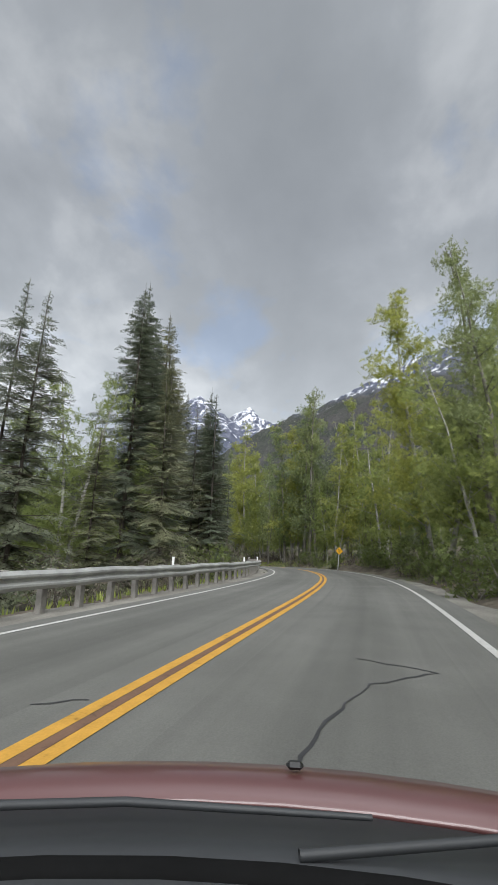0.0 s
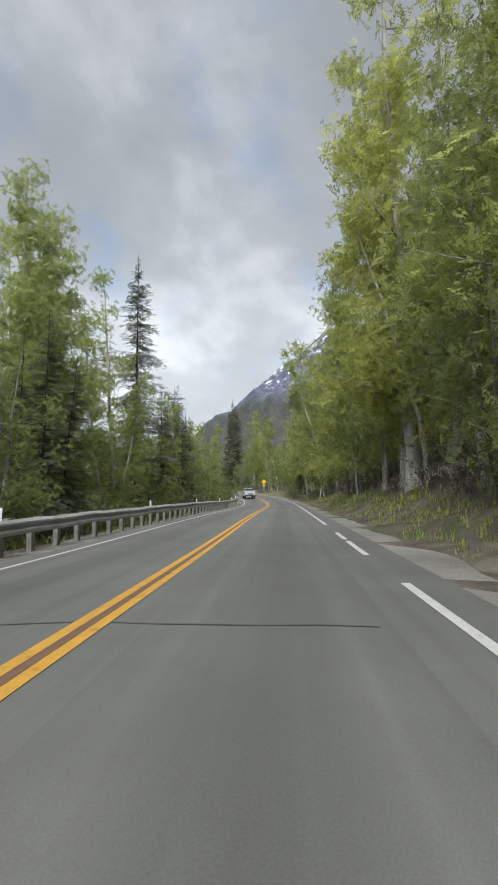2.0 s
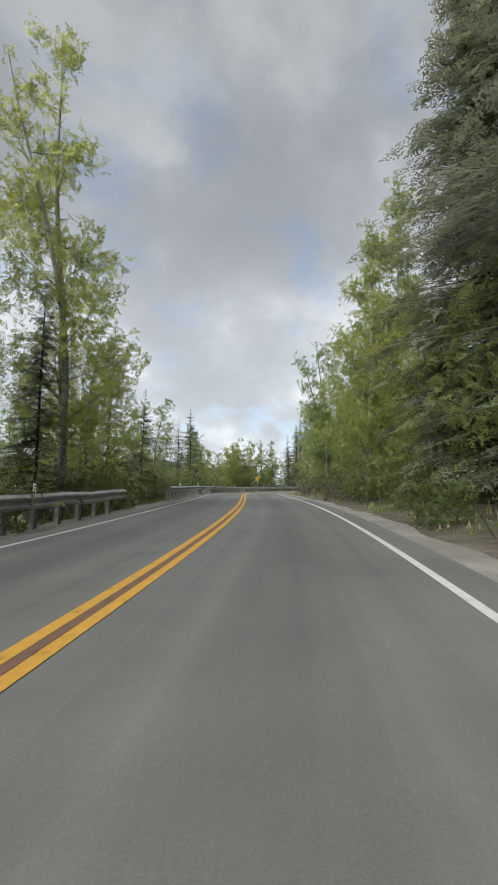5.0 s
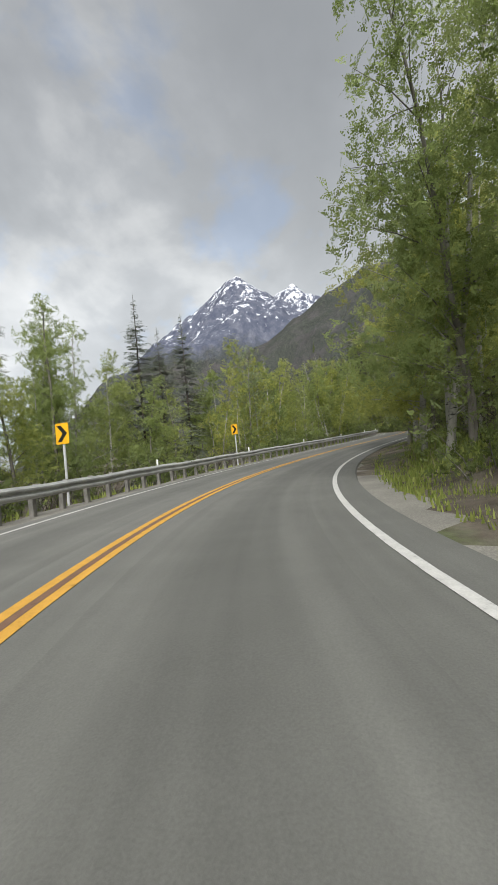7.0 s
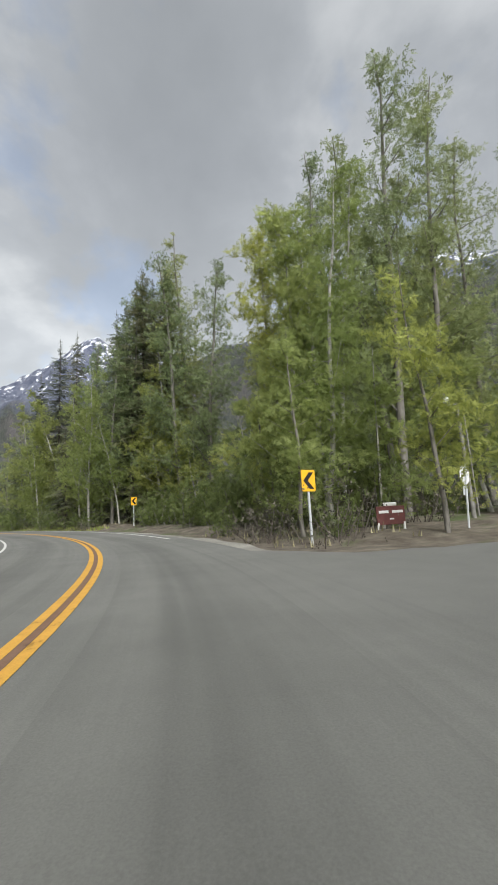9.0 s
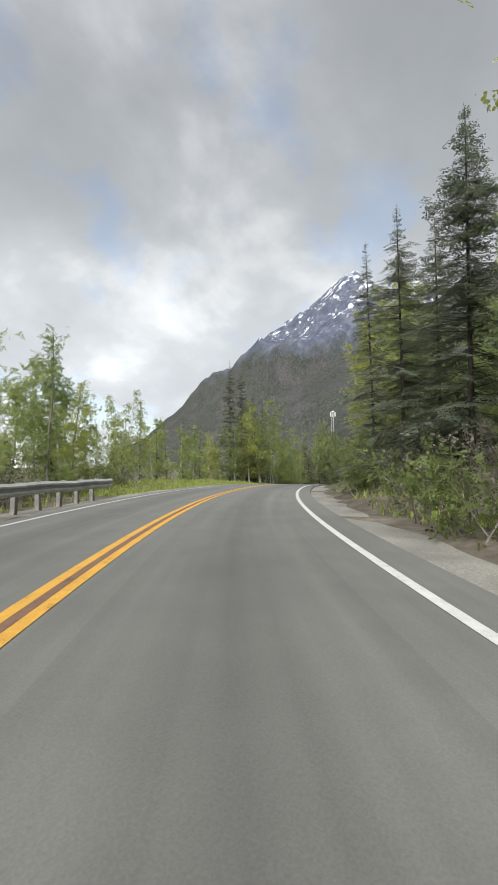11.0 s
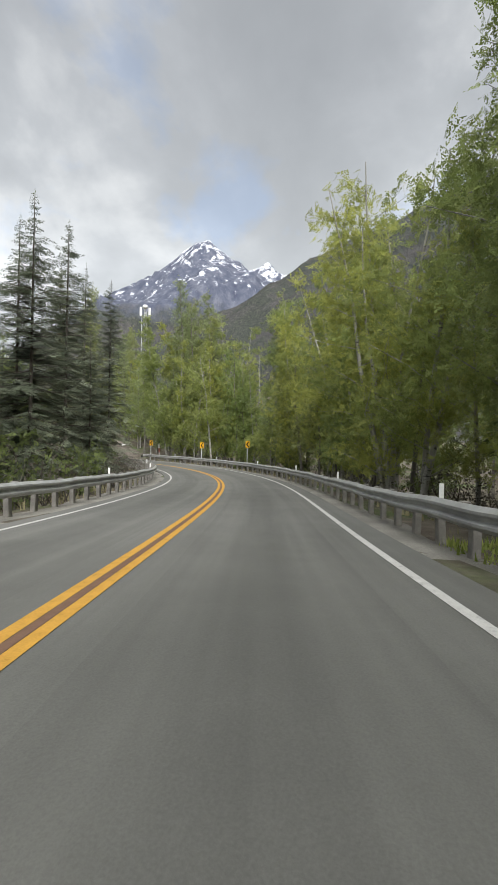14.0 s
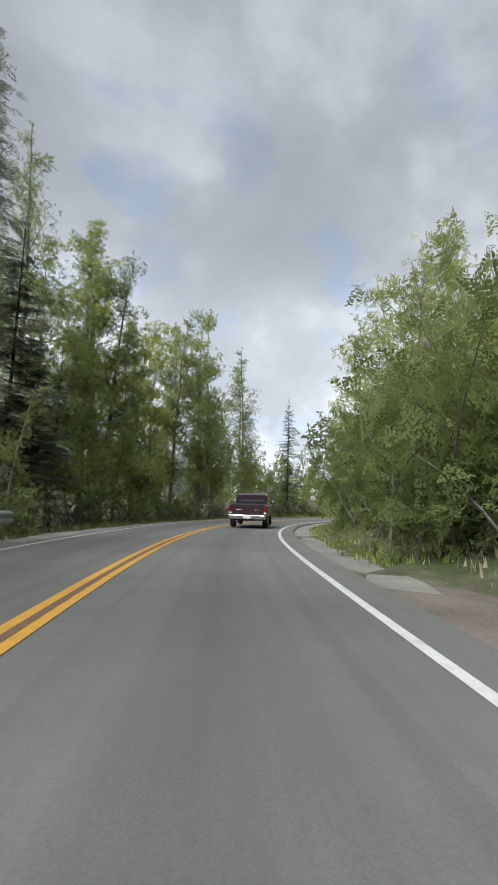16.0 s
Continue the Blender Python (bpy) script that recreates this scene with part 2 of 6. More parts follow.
def mountain_mat(name, snow_from, snow_to, forest_to):
    """Dark ribbed rock with the blue of distance haze in its colour, with snow lying in gullies above one height and
    bare brown and conifer forest below another.
    """
    m = Mat(name, 0.9, 0, 0.1)
    g = m.n.new("ShaderNodeNewGeometry")
    sep, up = m.n.new("ShaderNodeSeparateXYZ"), m.n.new("ShaderNodeSeparateXYZ")
    m.l.new(g.outputs["Position"], sep.inputs[0])
    m.l.new(g.outputs["Normal"], up.inputs[0])
    z = sep.outputs[2]
    rib = m.noise(0.022, 10, 0.72, (1.6, 1.6, 0.5), world_space=True)
    # blue of the aerial haze is mixed into these rock greys
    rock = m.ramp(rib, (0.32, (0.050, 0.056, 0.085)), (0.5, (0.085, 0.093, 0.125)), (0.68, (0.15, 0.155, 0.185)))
    tips = m.noise(0.16, 5, 0.8, (1.6, 1.6, 0.45), world_space=True)
    bare = m.noise(0.014, 6, 0.7, world_space=True)
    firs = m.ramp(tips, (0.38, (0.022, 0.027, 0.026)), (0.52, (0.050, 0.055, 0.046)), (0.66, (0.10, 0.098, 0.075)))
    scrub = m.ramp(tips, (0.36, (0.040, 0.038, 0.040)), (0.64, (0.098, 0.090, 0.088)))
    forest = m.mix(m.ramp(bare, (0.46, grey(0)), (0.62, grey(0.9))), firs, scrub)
    edge = m.math("ADD", z, m.math("MULTIPLY", m.math("SUBTRACT", m.noise(0.010, 8, 0.7, world_space=True), 0.5), 330.0))
    base = m.mix(m.ramp(m.math("DIVIDE", m.math("SUBTRACT", edge, forest_to - 50.0), 100.0), (0.0, grey(0)), (1.0, grey(1))), forest, rock)
    lvl = m.math("DIVIDE", m.math("SUBTRACT", z, snow_from), snow_to - snow_from)
    lvl = m.math("MINIMUM", m.math("MAXIMUM", lvl, 0.0), 1.1)
    gully = m.noise(0.017, 11, 0.74, (1.9, 1.9, 0.4), world_space=True)
    lie = m.math("ADD", m.math("ADD", gully, m.math("MULTIPLY", lvl, 0.095)), m.math("MULTIPLY", m.math("SUBTRACT", up.outputs[2], 0.72), 0.12))
    snow = m.ramp(lie, (0.597, grey(0)), (0.63, grey(0.72)), (0.70, grey(1)))
    has = m.ramp(lvl, (0.0, grey(0)), (0.15, grey(1)))
    m.color(m.mix(m.mix(1.0, snow, has, "MULTIPLY"), base, (0.70, 0.715, 0.745)))
    m.bump(rib, 0.9, 9.0)
    return m.m


M_ASPHALT, M_EARTH, M_GRAVEL = asphalt(), earth(), gravel()
M_DIRT = gravel("brown_dirt", (0.105, 0.09, 0.075), (0.21, 0.18, 0.15))
M_YELLOW = line_paint("yellow_line_paint", (0.54, 0.295, 0.047))
M_WHITE = line_paint("white_line_paint", (0.54, 0.53, 0.50))
M_RESIDUE = line_paint("red_brown_residue", (0.17, 0.10, 0.065))
M_TAR = painted("tar_crack_seal", (0.035, 0.035, 0.036), 0.7)
M_BIRCH_LEAF = leaf("birch_leaf", (0.220, 0.256, 0.078), (0.40, 0.44, 0.155), 0.70, 0.55, 21.0, 0.50)
M_ASPEN_LEAF = leaf("aspen_leaf", (0.21, 0.258, 0.085), (0.375, 0.43, 0.165), 0.70, 0.55, 21.0, 0.50)
M_COTTON_LEAF = leaf("cottonwood_leaf", (0.165, 0.2, 0.085), (0.29, 0.335, 0.16), 0.55, 0.55, 21.0, 0.48)
M_SPRUCE_LEAF = leaf("spruce_needles", (0.105, 0.120, 0.083), (0.25, 0.268, 0.185), 0.4, 0.7, 18.0, 0.45)
M_SHRUB_LEAF = leaf("shrub_leaf", (0.14, 0.165, 0.055), (0.26, 0.295, 0.10), 0.55, 0.6, 20.0, 0.53)
M_TWIG = leaf("bare_twigs", (0.065, 0.055, 0.044), (0.15, 0.13, 0.10), 0.0, 0.9, 14.0, 0.38)
M_GRASS = leaf("grass_blades", (0.14, 0.19, 0.04), (0.32, 0.36, 0.11), 0.4)
M_DRY = leaf("dry_grass", (0.20, 0.175, 0.10), (0.38, 0.33, 0.20), 0.2)
M_BIRCH_BARK = bark("birch_bark", (0.22, 0.21, 0.185), (0.36, 0.345, 0.31), True)
M_DARK_BARK = bark("spruce_bark", (0.045, 0.038, 0.032), (0.12, 0.10, 0.085))
M_GREY_BARK = bark("grey_bark", (0.10, 0.092, 0.078), (0.20, 0.185, 0.16))
M_ZINC = painted("galvanised_steel", (0.42, 0.42, 0.40), 0.55, 0.35, 0.3, 2.0)
M_POST = painted("weathered_post", (0.27, 0.255, 0.23), 0.85, 0.0, 0.4, 3.0)
M_SIGN_Y = painted("yellow_sign_face", (0.80, 0.42, 0.015), 0.4, 0.0, 0.06)
M_BLACK = painted("black_paint", (0.012, 0.012, 0.012), 0.5)
M_SIGN_W = painted("white_sign_face", (0.72, 0.72, 0.70), 0.45, 0.0, 0.08)
M_ALU = painted("bare_aluminium", (0.55, 0.56, 0.57), 0.5, 0.2, 0.12)
M_MAROON = painted("maroon_sign_board", (0.13, 0.035, 0.03), 0.6)
M_RED = painted("red_reflector", (0.55, 0.02, 0.02), 0.3)


# ---- mesh helpers ----
def link_mesh(name, verts, faces, mat, parent=None, label="", smooth=False):
    me = bpy.data.meshes.new(name)
    me.from_pydata([tuple(v) for v in verts], [], faces)
    me.materials.append(mat)
    if smooth:
        me.shade_smooth()
    ob = new(name, me)
    if parent is not None:
        ob.parent = parent
    if label:
        tagged(ob, label)
    return ob


def part(name, bm, mat, parent=None, label="", smooth=False):
    me = bpy.data.meshes.new(name)
    bm.to_mesh(me)
    bm.free()
    me.materials.append(mat)
    if smooth:
        me.shade_smooth()
    ob = new(name, me)
    if parent is not None:
        ob.parent = parent
    if label:
        tagged(ob, label)
    return ob


def box(sx, sy, sz, at=(0, 0, 0), bevel=0.0, seg=1, rot=None, bm=None):
    """A bevelled box, centred at a point."""
    b = bmesh.new()
    bmesh.ops.create_cube(b, size=1.0, matrix=Matrix.Diagonal((sx, sy, sz, 1)))
    if bevel:
        bmesh.ops.bevel(b, geom=b.edges[:], offset=bevel, segments=seg, affect="EDGES", profile=0.5)
    m = Matrix.Translation(at) @ (rot or Matrix.Identity(4))
    bmesh.ops.transform(b, matrix=m, verts=b.verts[:])
    if bm is None:
        return b
    me = bpy.data.meshes.new("tmp")
    b.to_mesh(me)
    b.free()
    bm.from_mesh(me)
    bpy.data.meshes.remove(me)
    return bm


def rod(r1, r2, depth, m, seg=10, bm=None, bevel=0.0):
    """A tapered round bar along its own z, from its base."""
    b = bm or bmesh.new()
    bmesh.ops.create_cone(b, cap_ends=True, segments=seg, radius1=r1, radius2=r2, depth=depth, matrix=m @ Matrix.Translation((0, 0, depth / 2)))
    return b


def plate(outline, thick, m=None):
    """A flat plate in its own x-z plane, facing -y."""
    b = bmesh.new()
    f = b.faces.new([b.verts.new((x, 0, z)) for x, z in outline])
    r = bmesh.ops.extrude_face_region(b, geom=[f])
    bmesh.ops.translate(b, vec=(0, thick, 0), verts=[v for v in r["geom"] if isinstance(v, bmesh.types.BMVert)])
    bmesh.ops.recalc_face_normals(b, faces=b.faces[:])
    if m is not None:
        bmesh.ops.transform(b, matrix=m, verts=b.verts[:])
    return b


def empty(name, m, label="", category="", group=""):
    ob = new(name)
    ob.empty_display_size = 0.2
    ob.matrix_world = m
    return tagged(ob, label, category, group)


def along(s, off, h=0.0, turn=0.0):
    """A pose on the road whose y looks along it; turn in degrees to the left."""
    p = on_road(s, off, h)
    return pose(p.x, p.y, p.z, 0, 0, math.degrees(heading(s)) - 90 + turn)


class Tubes:
    """Collects tapered tubes and loose leaf faces as raw lists."""

    def __init__(self):
        self.v, self.f = [], []

    def tube(self, pts, radii, sides=5):
        base = len(self.v)
        for i, (p, r) in enumerate(zip(pts, radii)):
            d = (pts[min(i + 1, len(pts) - 1)] - pts[max(i - 1, 0)]).normalized()
            a = d.orthogonal().normalized()
            c = d.cross(a)
            for k in range(sides):
                w = 2 * math.pi * k / sides
                self.v.append(p + (a * math.cos(w) + c * math.sin(w)) * r)
        for i in range(len(pts) - 1):
            for k in range(sides):
                a0, a1 = base + i * sides + k, base + i * sides + (k + 1) % sides
                self.f.append((a0, a1, a1 + sides, a0 + sides))

    def leaf(self, p, size, rnd, up=0.5, ratio=0.62):
        """One small leaf spray: a bent four-cornered face."""
        n = Vector((rnd.gauss(0, 1), rnd.gauss(0, 1), rnd.gauss(0, 1) + up)).normalized()
        a = n.orthogonal().normalized()
        a.rotate(Matrix.Rotation(rnd.uniform(0, 6.28), 3, n))
        c = n.cross(a) * ratio
        b = len(self.v)
        s = size * rnd.uniform(0.65, 1.3)
        self.v += [p - a * s * 0.55 + c * s * 0.3, p + c * s * 0.25 + a * s * 0.6 - n * s * 0.15, p - c * s * 0.62 - a * s * 0.1]
        self.f.append((b, b + 1, b + 2))

    def strip(self, p, d, n, length, width):
        """A narrow spray along d."""
        c = d.cross(n).normalized() * width * 0.5
        b = len(self.v)
        self.v += [p, p + d * length * 0.55 + c - n * width * 0.15, p + d * length - n * 0.05 * length, p + d * length * 0.5 - c - n * width * 0.15]
        self.f.append((b, b + 1, b + 2, b + 3))

    def mesh(self, name, mat, smooth=False):
        me = bpy.data.meshes.new(name)
        me.from_pydata([tuple(v) for v in self.v], [], self.f)
        me.materials.append(mat)
        if smooth:
            me.shade_smooth()
        return me


# ---- ground ----
def smooth_step(a, b, x):
    t = np.clip((x - a) / (b - a), 0, 1)
    return t * t * (3 - 2 * t)


SIDE_S = 326.0          # where the side road leaves
DRIVE_S = 573.5        # where the gravel drive leaves


def drive_s(d):
    """Where along the road the drive's middle lies, d metres from the centre line: past the gate it swings away uphill."""
    return DRIVE_S + 0.48 * (d - 3.0) + 1.75 * np.maximum(d - 12.0, 0.0)



def bank_right(s):
    """Height of the bank on the right of the road along the way."""
    return np.interp(s, [-70, 40, 70, 100, 140, 180, 230, 290, 303, 312, 346, 362, 400, 425, 440, 455, 466, 478, 495, 520, 545, 562, 572, 590, 600, 640, 730],
                     [1.2, 1.0, 1.3, 2.0, 1.1, 0.9, 0.6, 1.6, 1.7, 0.1, 0.1, 0.4, 1.0, 1.9, 2.3, 3.2, 2.9, 1.3, 1.0, -0.3, -0.6, -0.3, 0.5, 0.9, 0.8, 0.5, 0.5])


def bank_left(s):
    return np.interp(s, [-70, 60, 130, 200, 300, 350, 410, 430, 470, 490, 540, 580, 640, 730],
                     [-1.2, -1.4, -1.0, -1.2, -0.9, -0.8, -0.3, 0.35, 0.5, -0.8, -1.2, -0.6, 0.3, 0.3])


def rough_ground(x, y):
    return 0.16 * np.sin(0.9 * x + 1.3 * np.sin(0.5 * y)) * np.cos(0.8 * y + np.sin(0.6 * x)) + 0.07 * np.sin(2.3 * x + y) * np.sin(2.0 * y - 0.7 * x)


def nearest(x, y):
    """Nearest point of the road for arrays of points: way along it, signed distance (right is positive), road height."""
    s, d, z = np.empty(len(x)), np.empty(len(x)), np.empty(len(x))
    for i in range(0, len(x), 4000):
        q = slice(i, i + 4000)
        d2 = (x[q, None] - R_X[None]) ** 2 + (y[q, None] - R_Y[None]) ** 2
        j = d2.argmin(1)
        s[q] = SS[j]
        side = (x[q] - R_X[j]) * np.sin(R_TH[j]) - (y[q] - R_Y[j]) * np.cos(R_TH[j])
        d[q] = np.sqrt(d2[np.arange(len(j)), j]) * np.where(side >= 0, 1, -1)
        # heights blend over the road near by, so that the ground has no steps between bends
        w = 1.0 / (d2 + 30.0) ** 2
        far = (w * R_Z[None]).sum(1) / w.sum(1)
        k = smooth_step(6, 22, np.abs(d[q]))
        z[q] = R_Z[j] * (1 - k) + far * k
    return s, d, z


def ground_height(x, y):
    x, y = np.atleast_1d(np.asarray(x, float)), np.atleast_1d(np.asarray(y, float))
    s, d, z = nearest(x, y)
    a = np.abs(d)
    r = bank_right(s)
    right = -0.10 * smooth_step(3.8, 4.7, d) + (r + 0.1) * smooth_step(4.6, 8.4, d) + np.clip(d - 10.5, 0, 60) * (0.10 * smooth_step(-0.5, 1.0, r) + 0.20 * smooth_step(572, 580, s) * (1 - smooth_step(625, 650, s)))
    lft = -0.10 * smooth_step(3.4, 4.4, -d) + bank_left(s) * smooth_step(4.6, 10.0, -d)
    h = np.where(d > 0, right, lft)
    h = h + rough_ground(x, y) * smooth_step(4.6, 8.0, a) - 0.05
    fade = smooth_step(120, 700, a)
    return (z + h) * (1 - fade) + fade * 2.0


def build_ground():
    """One sheet: fine near the road, coarse out to the horizon."""
    def lines(lo, hi):
        fine = np.arange(lo - 46, hi + 46, 2.0)
        out = 46 * 1.28 ** np.arange(1, 19)
        return np.concatenate([(lo - out)[::-1], fine, hi + out])
    gx, gy = lines(R_X.min(), R_X.max()), lines(R_Y.min(), R_Y.max())
    X, Y = np.meshgrid(gx, gy, indexing="ij")
    Z = ground_height(X.ravel(), Y.ravel())
    nx, ny = X.shape
    idx = np.arange(nx * ny).reshape(nx, ny)
    F = np.stack([idx[:-1, :-1], idx[1:, :-1], idx[1:, 1:], idx[:-1, 1:]], -1).reshape(-1, 4)
    me = bpy.data.meshes.new("ground")
    me.from_pydata(np.stack([X.ravel(), Y.ravel(), Z], -1).tolist(), [], F.tolist())
    me.materials.append(M_EARTH)
    me.shade_smooth()
    tagged(new("ground", me), "brown forest floor with moss and dead leaves", "ground", kind="structure")


build_ground()


def ribbon(name, s0, s1, a, b, h, mat, step=1.0, thick=0.0, parent=None):
    """A strip of the road between two offsets, with an edge that turns down when it has thickness."""
    ss = np.linspace(s0, s1, max(2, int((s1 - s0) / step) + 1))
    fa = a if callable(a) else (lambda s: a)
    fb = b if callable(b) else (lambda s: b)
    v, f = [], []
    n = 4 if thick else 2
    for s in ss:
        row = [on_road(s, fa(s), h), on_road(s, fb(s), h)]
        if thick:
            row = [on_road(s, fa(s) - 0.05, h - thick)] + row + [on_road(s, fb(s) + 0.05, h - thick)]
        v += row
    for i in range(len(ss) - 1):
        for k in range(n - 1):
            f.append((i * n + k, i * n + k + 1, (i + 1) * n + k + 1, (i + 1) * n + k))
    ob = link_mesh(name, v, [q[::-1] for q in f], mat, parent)
    # across and along the road, in metres
    uv = ob.data.uv_layers.new(name="way")
    cols = [fa(ss[0]), fb(ss[0])] if n == 2 else [fa(ss[0]) - 0.05, fa(ss[0]), fb(ss[0]), fb(ss[0]) + 0.05]
    for lp in ob.data.loops:
        uv.data[lp.index].uv = (cols[lp.vertex_index % n], ss[lp.vertex_index // n])
    return ob


ASPHALT_R, ASPHALT_L = RIGHT_EDGE + 0.55, -LEFT_EDGE - 0.4


def ragged(base, amp, seed):
    return lambda s: base + amp * (math.sin(s * 1.7 + seed) + math.sin(s * 0.61 + 2 * seed)) * 0.5


road = ribbon("road", -60, 720, ASPHALT_L, ASPHALT_R, 0.0, M_ASPHALT, 1.0, 0.09)
tagged(road, "worn grey two-lane asphalt road", "road", kind="structure")
for nm, lo, hi in (("shoulder", ASPHALT_R - 0.1, ragged(ASPHALT_R + 0.78, 0.2, 1)), ("shoulder", ragged(ASPHALT_L - 0.95, 0.2, 4), ASPHALT_L + 0.1)):
    tagged(ribbon(nm, -60, 720, lo, hi, -0.055, M_GRAVEL, 0.5, 0.12), "loose grey gravel shoulder beside the asphalt", "shoulder", kind="structure")


def marking(name, s0, s1, off, width, mat, label):
    ob = ribbon(name, s0, s1, off - width / 2, off + width / 2, 0.006, mat, 0.5)
    return tagged(ob, label, "road marking", kind="structure")


for off, gaps in ((-0.103, [(-60, 720)]), (0.103, [(-60, 37), (37.6, 38.3), (45, 46.2), (54, 551), (552.4, 553.1), (553.8, 555), (556.2, 558), (558.8, 572), (573, 720)])):
    for s0, s1 in gaps:
        marking("yellow_line", s0, s1, off, 0.112, M_YELLOW, "worn yellow centre line painted on asphalt")
for s0, s1 in ((-60, 62), (64.5, 67), (68.5, 71), (72.2, 74.5), (75.5, 79), (81.5, 83.8), (84.2, 86), (89, 315), (341, 720)):
    marking("white_line", s0, s1, RIGHT_EDGE, 0.11, M_WHITE, "worn white edge line painted on asphalt")
for s0, s1 in ((-60, 36), (56, 550), (574, 720)):
    marking("line_residue", s0, s1, 0.0, 0.085, M_RESIDUE, "faded red-brown paint residue between the centre lines")
marking("white_line", -60, 720, -LEFT_EDGE, 0.09, M_WHITE, "worn white edge line painted on asphalt")


def crack(pts, width):
    """A tar-sealed crack that wanders over the asphalt."""
    rnd = random.Random(int(pts[0][0] * 7))
    v, f = [], []
    dense = []
    for (s0, o0), (s1, o1) in zip(pts[:-1], pts[1:]):
        for k in range(6):
            dense.append((s0 + (s1 - s0) * k / 6 + rnd.uniform(-.03, .03), o0 + (o1 - o0) * k / 6 + rnd.uniform(-.03, .03)))
    for i, (s, o) in enumerate(dense):
        s2, o2 = dense[min(i + 1, len(dense) - 1)]
        s3, o3 = dense[max(i - 1, 0)]
        ln = math.hypot(s2 - s3, o2 - o3) or 1
        w = width * rnd.uniform(0.5, 1.2) * 0.5
        ds, do = -(o2 - o3) / ln * w, (s2 - s3) / ln * w
        v += [on_road(s + ds, o + do, 0.004), on_road(s - ds, o - do, 0.004)]
        if i:
            b = 2 * i
            f.append((b - 2, b - 1, b + 1, b))
    ob = link_mesh("tar_crack", v, f, M_TAR)
    tagged(ob, "dark tar-sealed crack across the asphalt", "road crack", kind="structure")


for c in ([(2.6, 1.35), (3.4, 1.45), (4.3, 1.7), (4.9, 2.3), (5.3, 1.4)], [(2.9, -0.55), (3.2, -0.2)], [(77, -2.6), (77.3, 0), (77.2, 2.9)],
          [(240, -0.9), (240.6, -0.4), (241.2, -0.8), (242, -0.3)], [(274, -1.5), (273.4, 0.5), (273.8, 2.8)], [(311, -2), (311.8, 0.8), (311.2, 2.9)]):
    crack(c, 0.03)


def side_way(name, middle, width, flare, reach, mat, label, rise=0.0, h0=-0.012, decay=3.2):
    """A way that leaves the road to the right with a flared mouth, following the ground."""
    v, f = [], []
    ds = np.concatenate([np.linspace(RIGHT_EDGE + 0.2, 9, 12), np.linspace(10, reach, 22)])
    cols = 13
    for d in ds:
        half = width / 2 + flare * math.exp(-(d - RIGHT_EDGE) / decay)
        for k in range(cols):
            u = -1 + 2 * k / (cols - 1)
            s = float(middle(d)) + u * half
            p = on_road(s, d)
            g = float(ground_height(p.x, p.y)[0])
            w = float(smooth_step(4.2, 7.5, d))
            edge = 0.05 if abs(u) < 0.95 else -0.1
            p.z = (p.z + h0 + (0 if abs(u) < .95 else -.06)) * (1 - w) + w * (g + edge + rise)
            v.append(p)
    for i in range(len(ds) - 1):
        for k in range(cols - 1):
            a = i * cols + k
            f.append((a, a + 1, a + cols + 1, a + cols))
    ob = link_mesh(name, v, f, mat, smooth=True)
    tagged(ob, label, name.replace("_", " "), kind="structure")


side_way("side_road", lambda d: SIDE_S + 0.12 * (d - 3.0), 8.5, 6.0, 52, M_ASPHALT, "grey asphalt side road that joins at a wide mouth", 0.05)
side_way("gravel_drive", drive_s, 5.6, 9.0, 26, M_DIRT, "brown dirt and gravel drive climbing behind a gate", 0.06, -0.03, 6.5)


# ---- mountains ----
def ridged(x, y, scale, octaves=6):
    t, amp, out = 1.0, 1.0, 0.0
    for o in range(octaves):
        n = noise.noise((x / scale * t, y / scale * t, 7.3 + o))
        out += (1 - abs(n) * 2) * amp
        t *= 2.03
        amp *= 0.5
    return out


HUB = Vector((280.0, 130.0))


def mountain(name, label, mat, az0, az1, r0, r1, na, nr, height):
    """A relief over a sector of the plan seen from the road."""
    v, f = [], []
    for i in range(na):
        az = radians(az0 + (az1 - az0) * i / (na - 1))
        for j in range(nr):
            r = r0 + (r1 - r0) * j / (nr - 1)
            x, y = HUB.x + r * math.cos(az), HUB.y + r * math.sin(az)
            v.append((x, y, height(x, y, math.degrees(az), r)))
    for i in range(na - 1):
        for j in range(nr - 1):
            a = i * nr + j
            f.append((a, a + nr, a + nr + 1, a + 1))
    tagged(link_mesh(name, v, f, mat, smooth=True), label, "mountain")


def polar(az, r):
    return HUB.x + r * math.cos(radians(az)), HUB.y + r * math.sin(radians(az))


PEAK_A, PEAK_B = polar(21.4, 2300), polar(14.0, 2900)


def high_peaks(x, y, az, r):
    da, db = math.hypot(x - PEAK_A[0], y - PEAK_A[1]), math.hypot(x - PEAK_B[0], y - PEAK_B[1])
    a = 1010 - 0.78 * min(da, 260) - 0.63 * max(min(da, 800) - 260, 0) - 0.85 * max(da - 800, 0)
    b = 1190 - 0.95 * min(db, 200) - 0.70 * max(db - 200, 0)
    rg = ridged(x, y, 430)
    left = -0.342 * (x - PEAK_A[0]) + 0.940 * (y - PEAK_A[1])
    h = max(a - 0.17 * max(left - 60, 0), b) + (rg - 1.15) * (22 + 62 * min(1.0, da / 420) * min(1.0, db / 300))
    foot = min(1.0, max(0.0, (r - 800) / 900))
    return h * foot * foot * (3 - 2 * foot) - 25 if h > 0 else -25


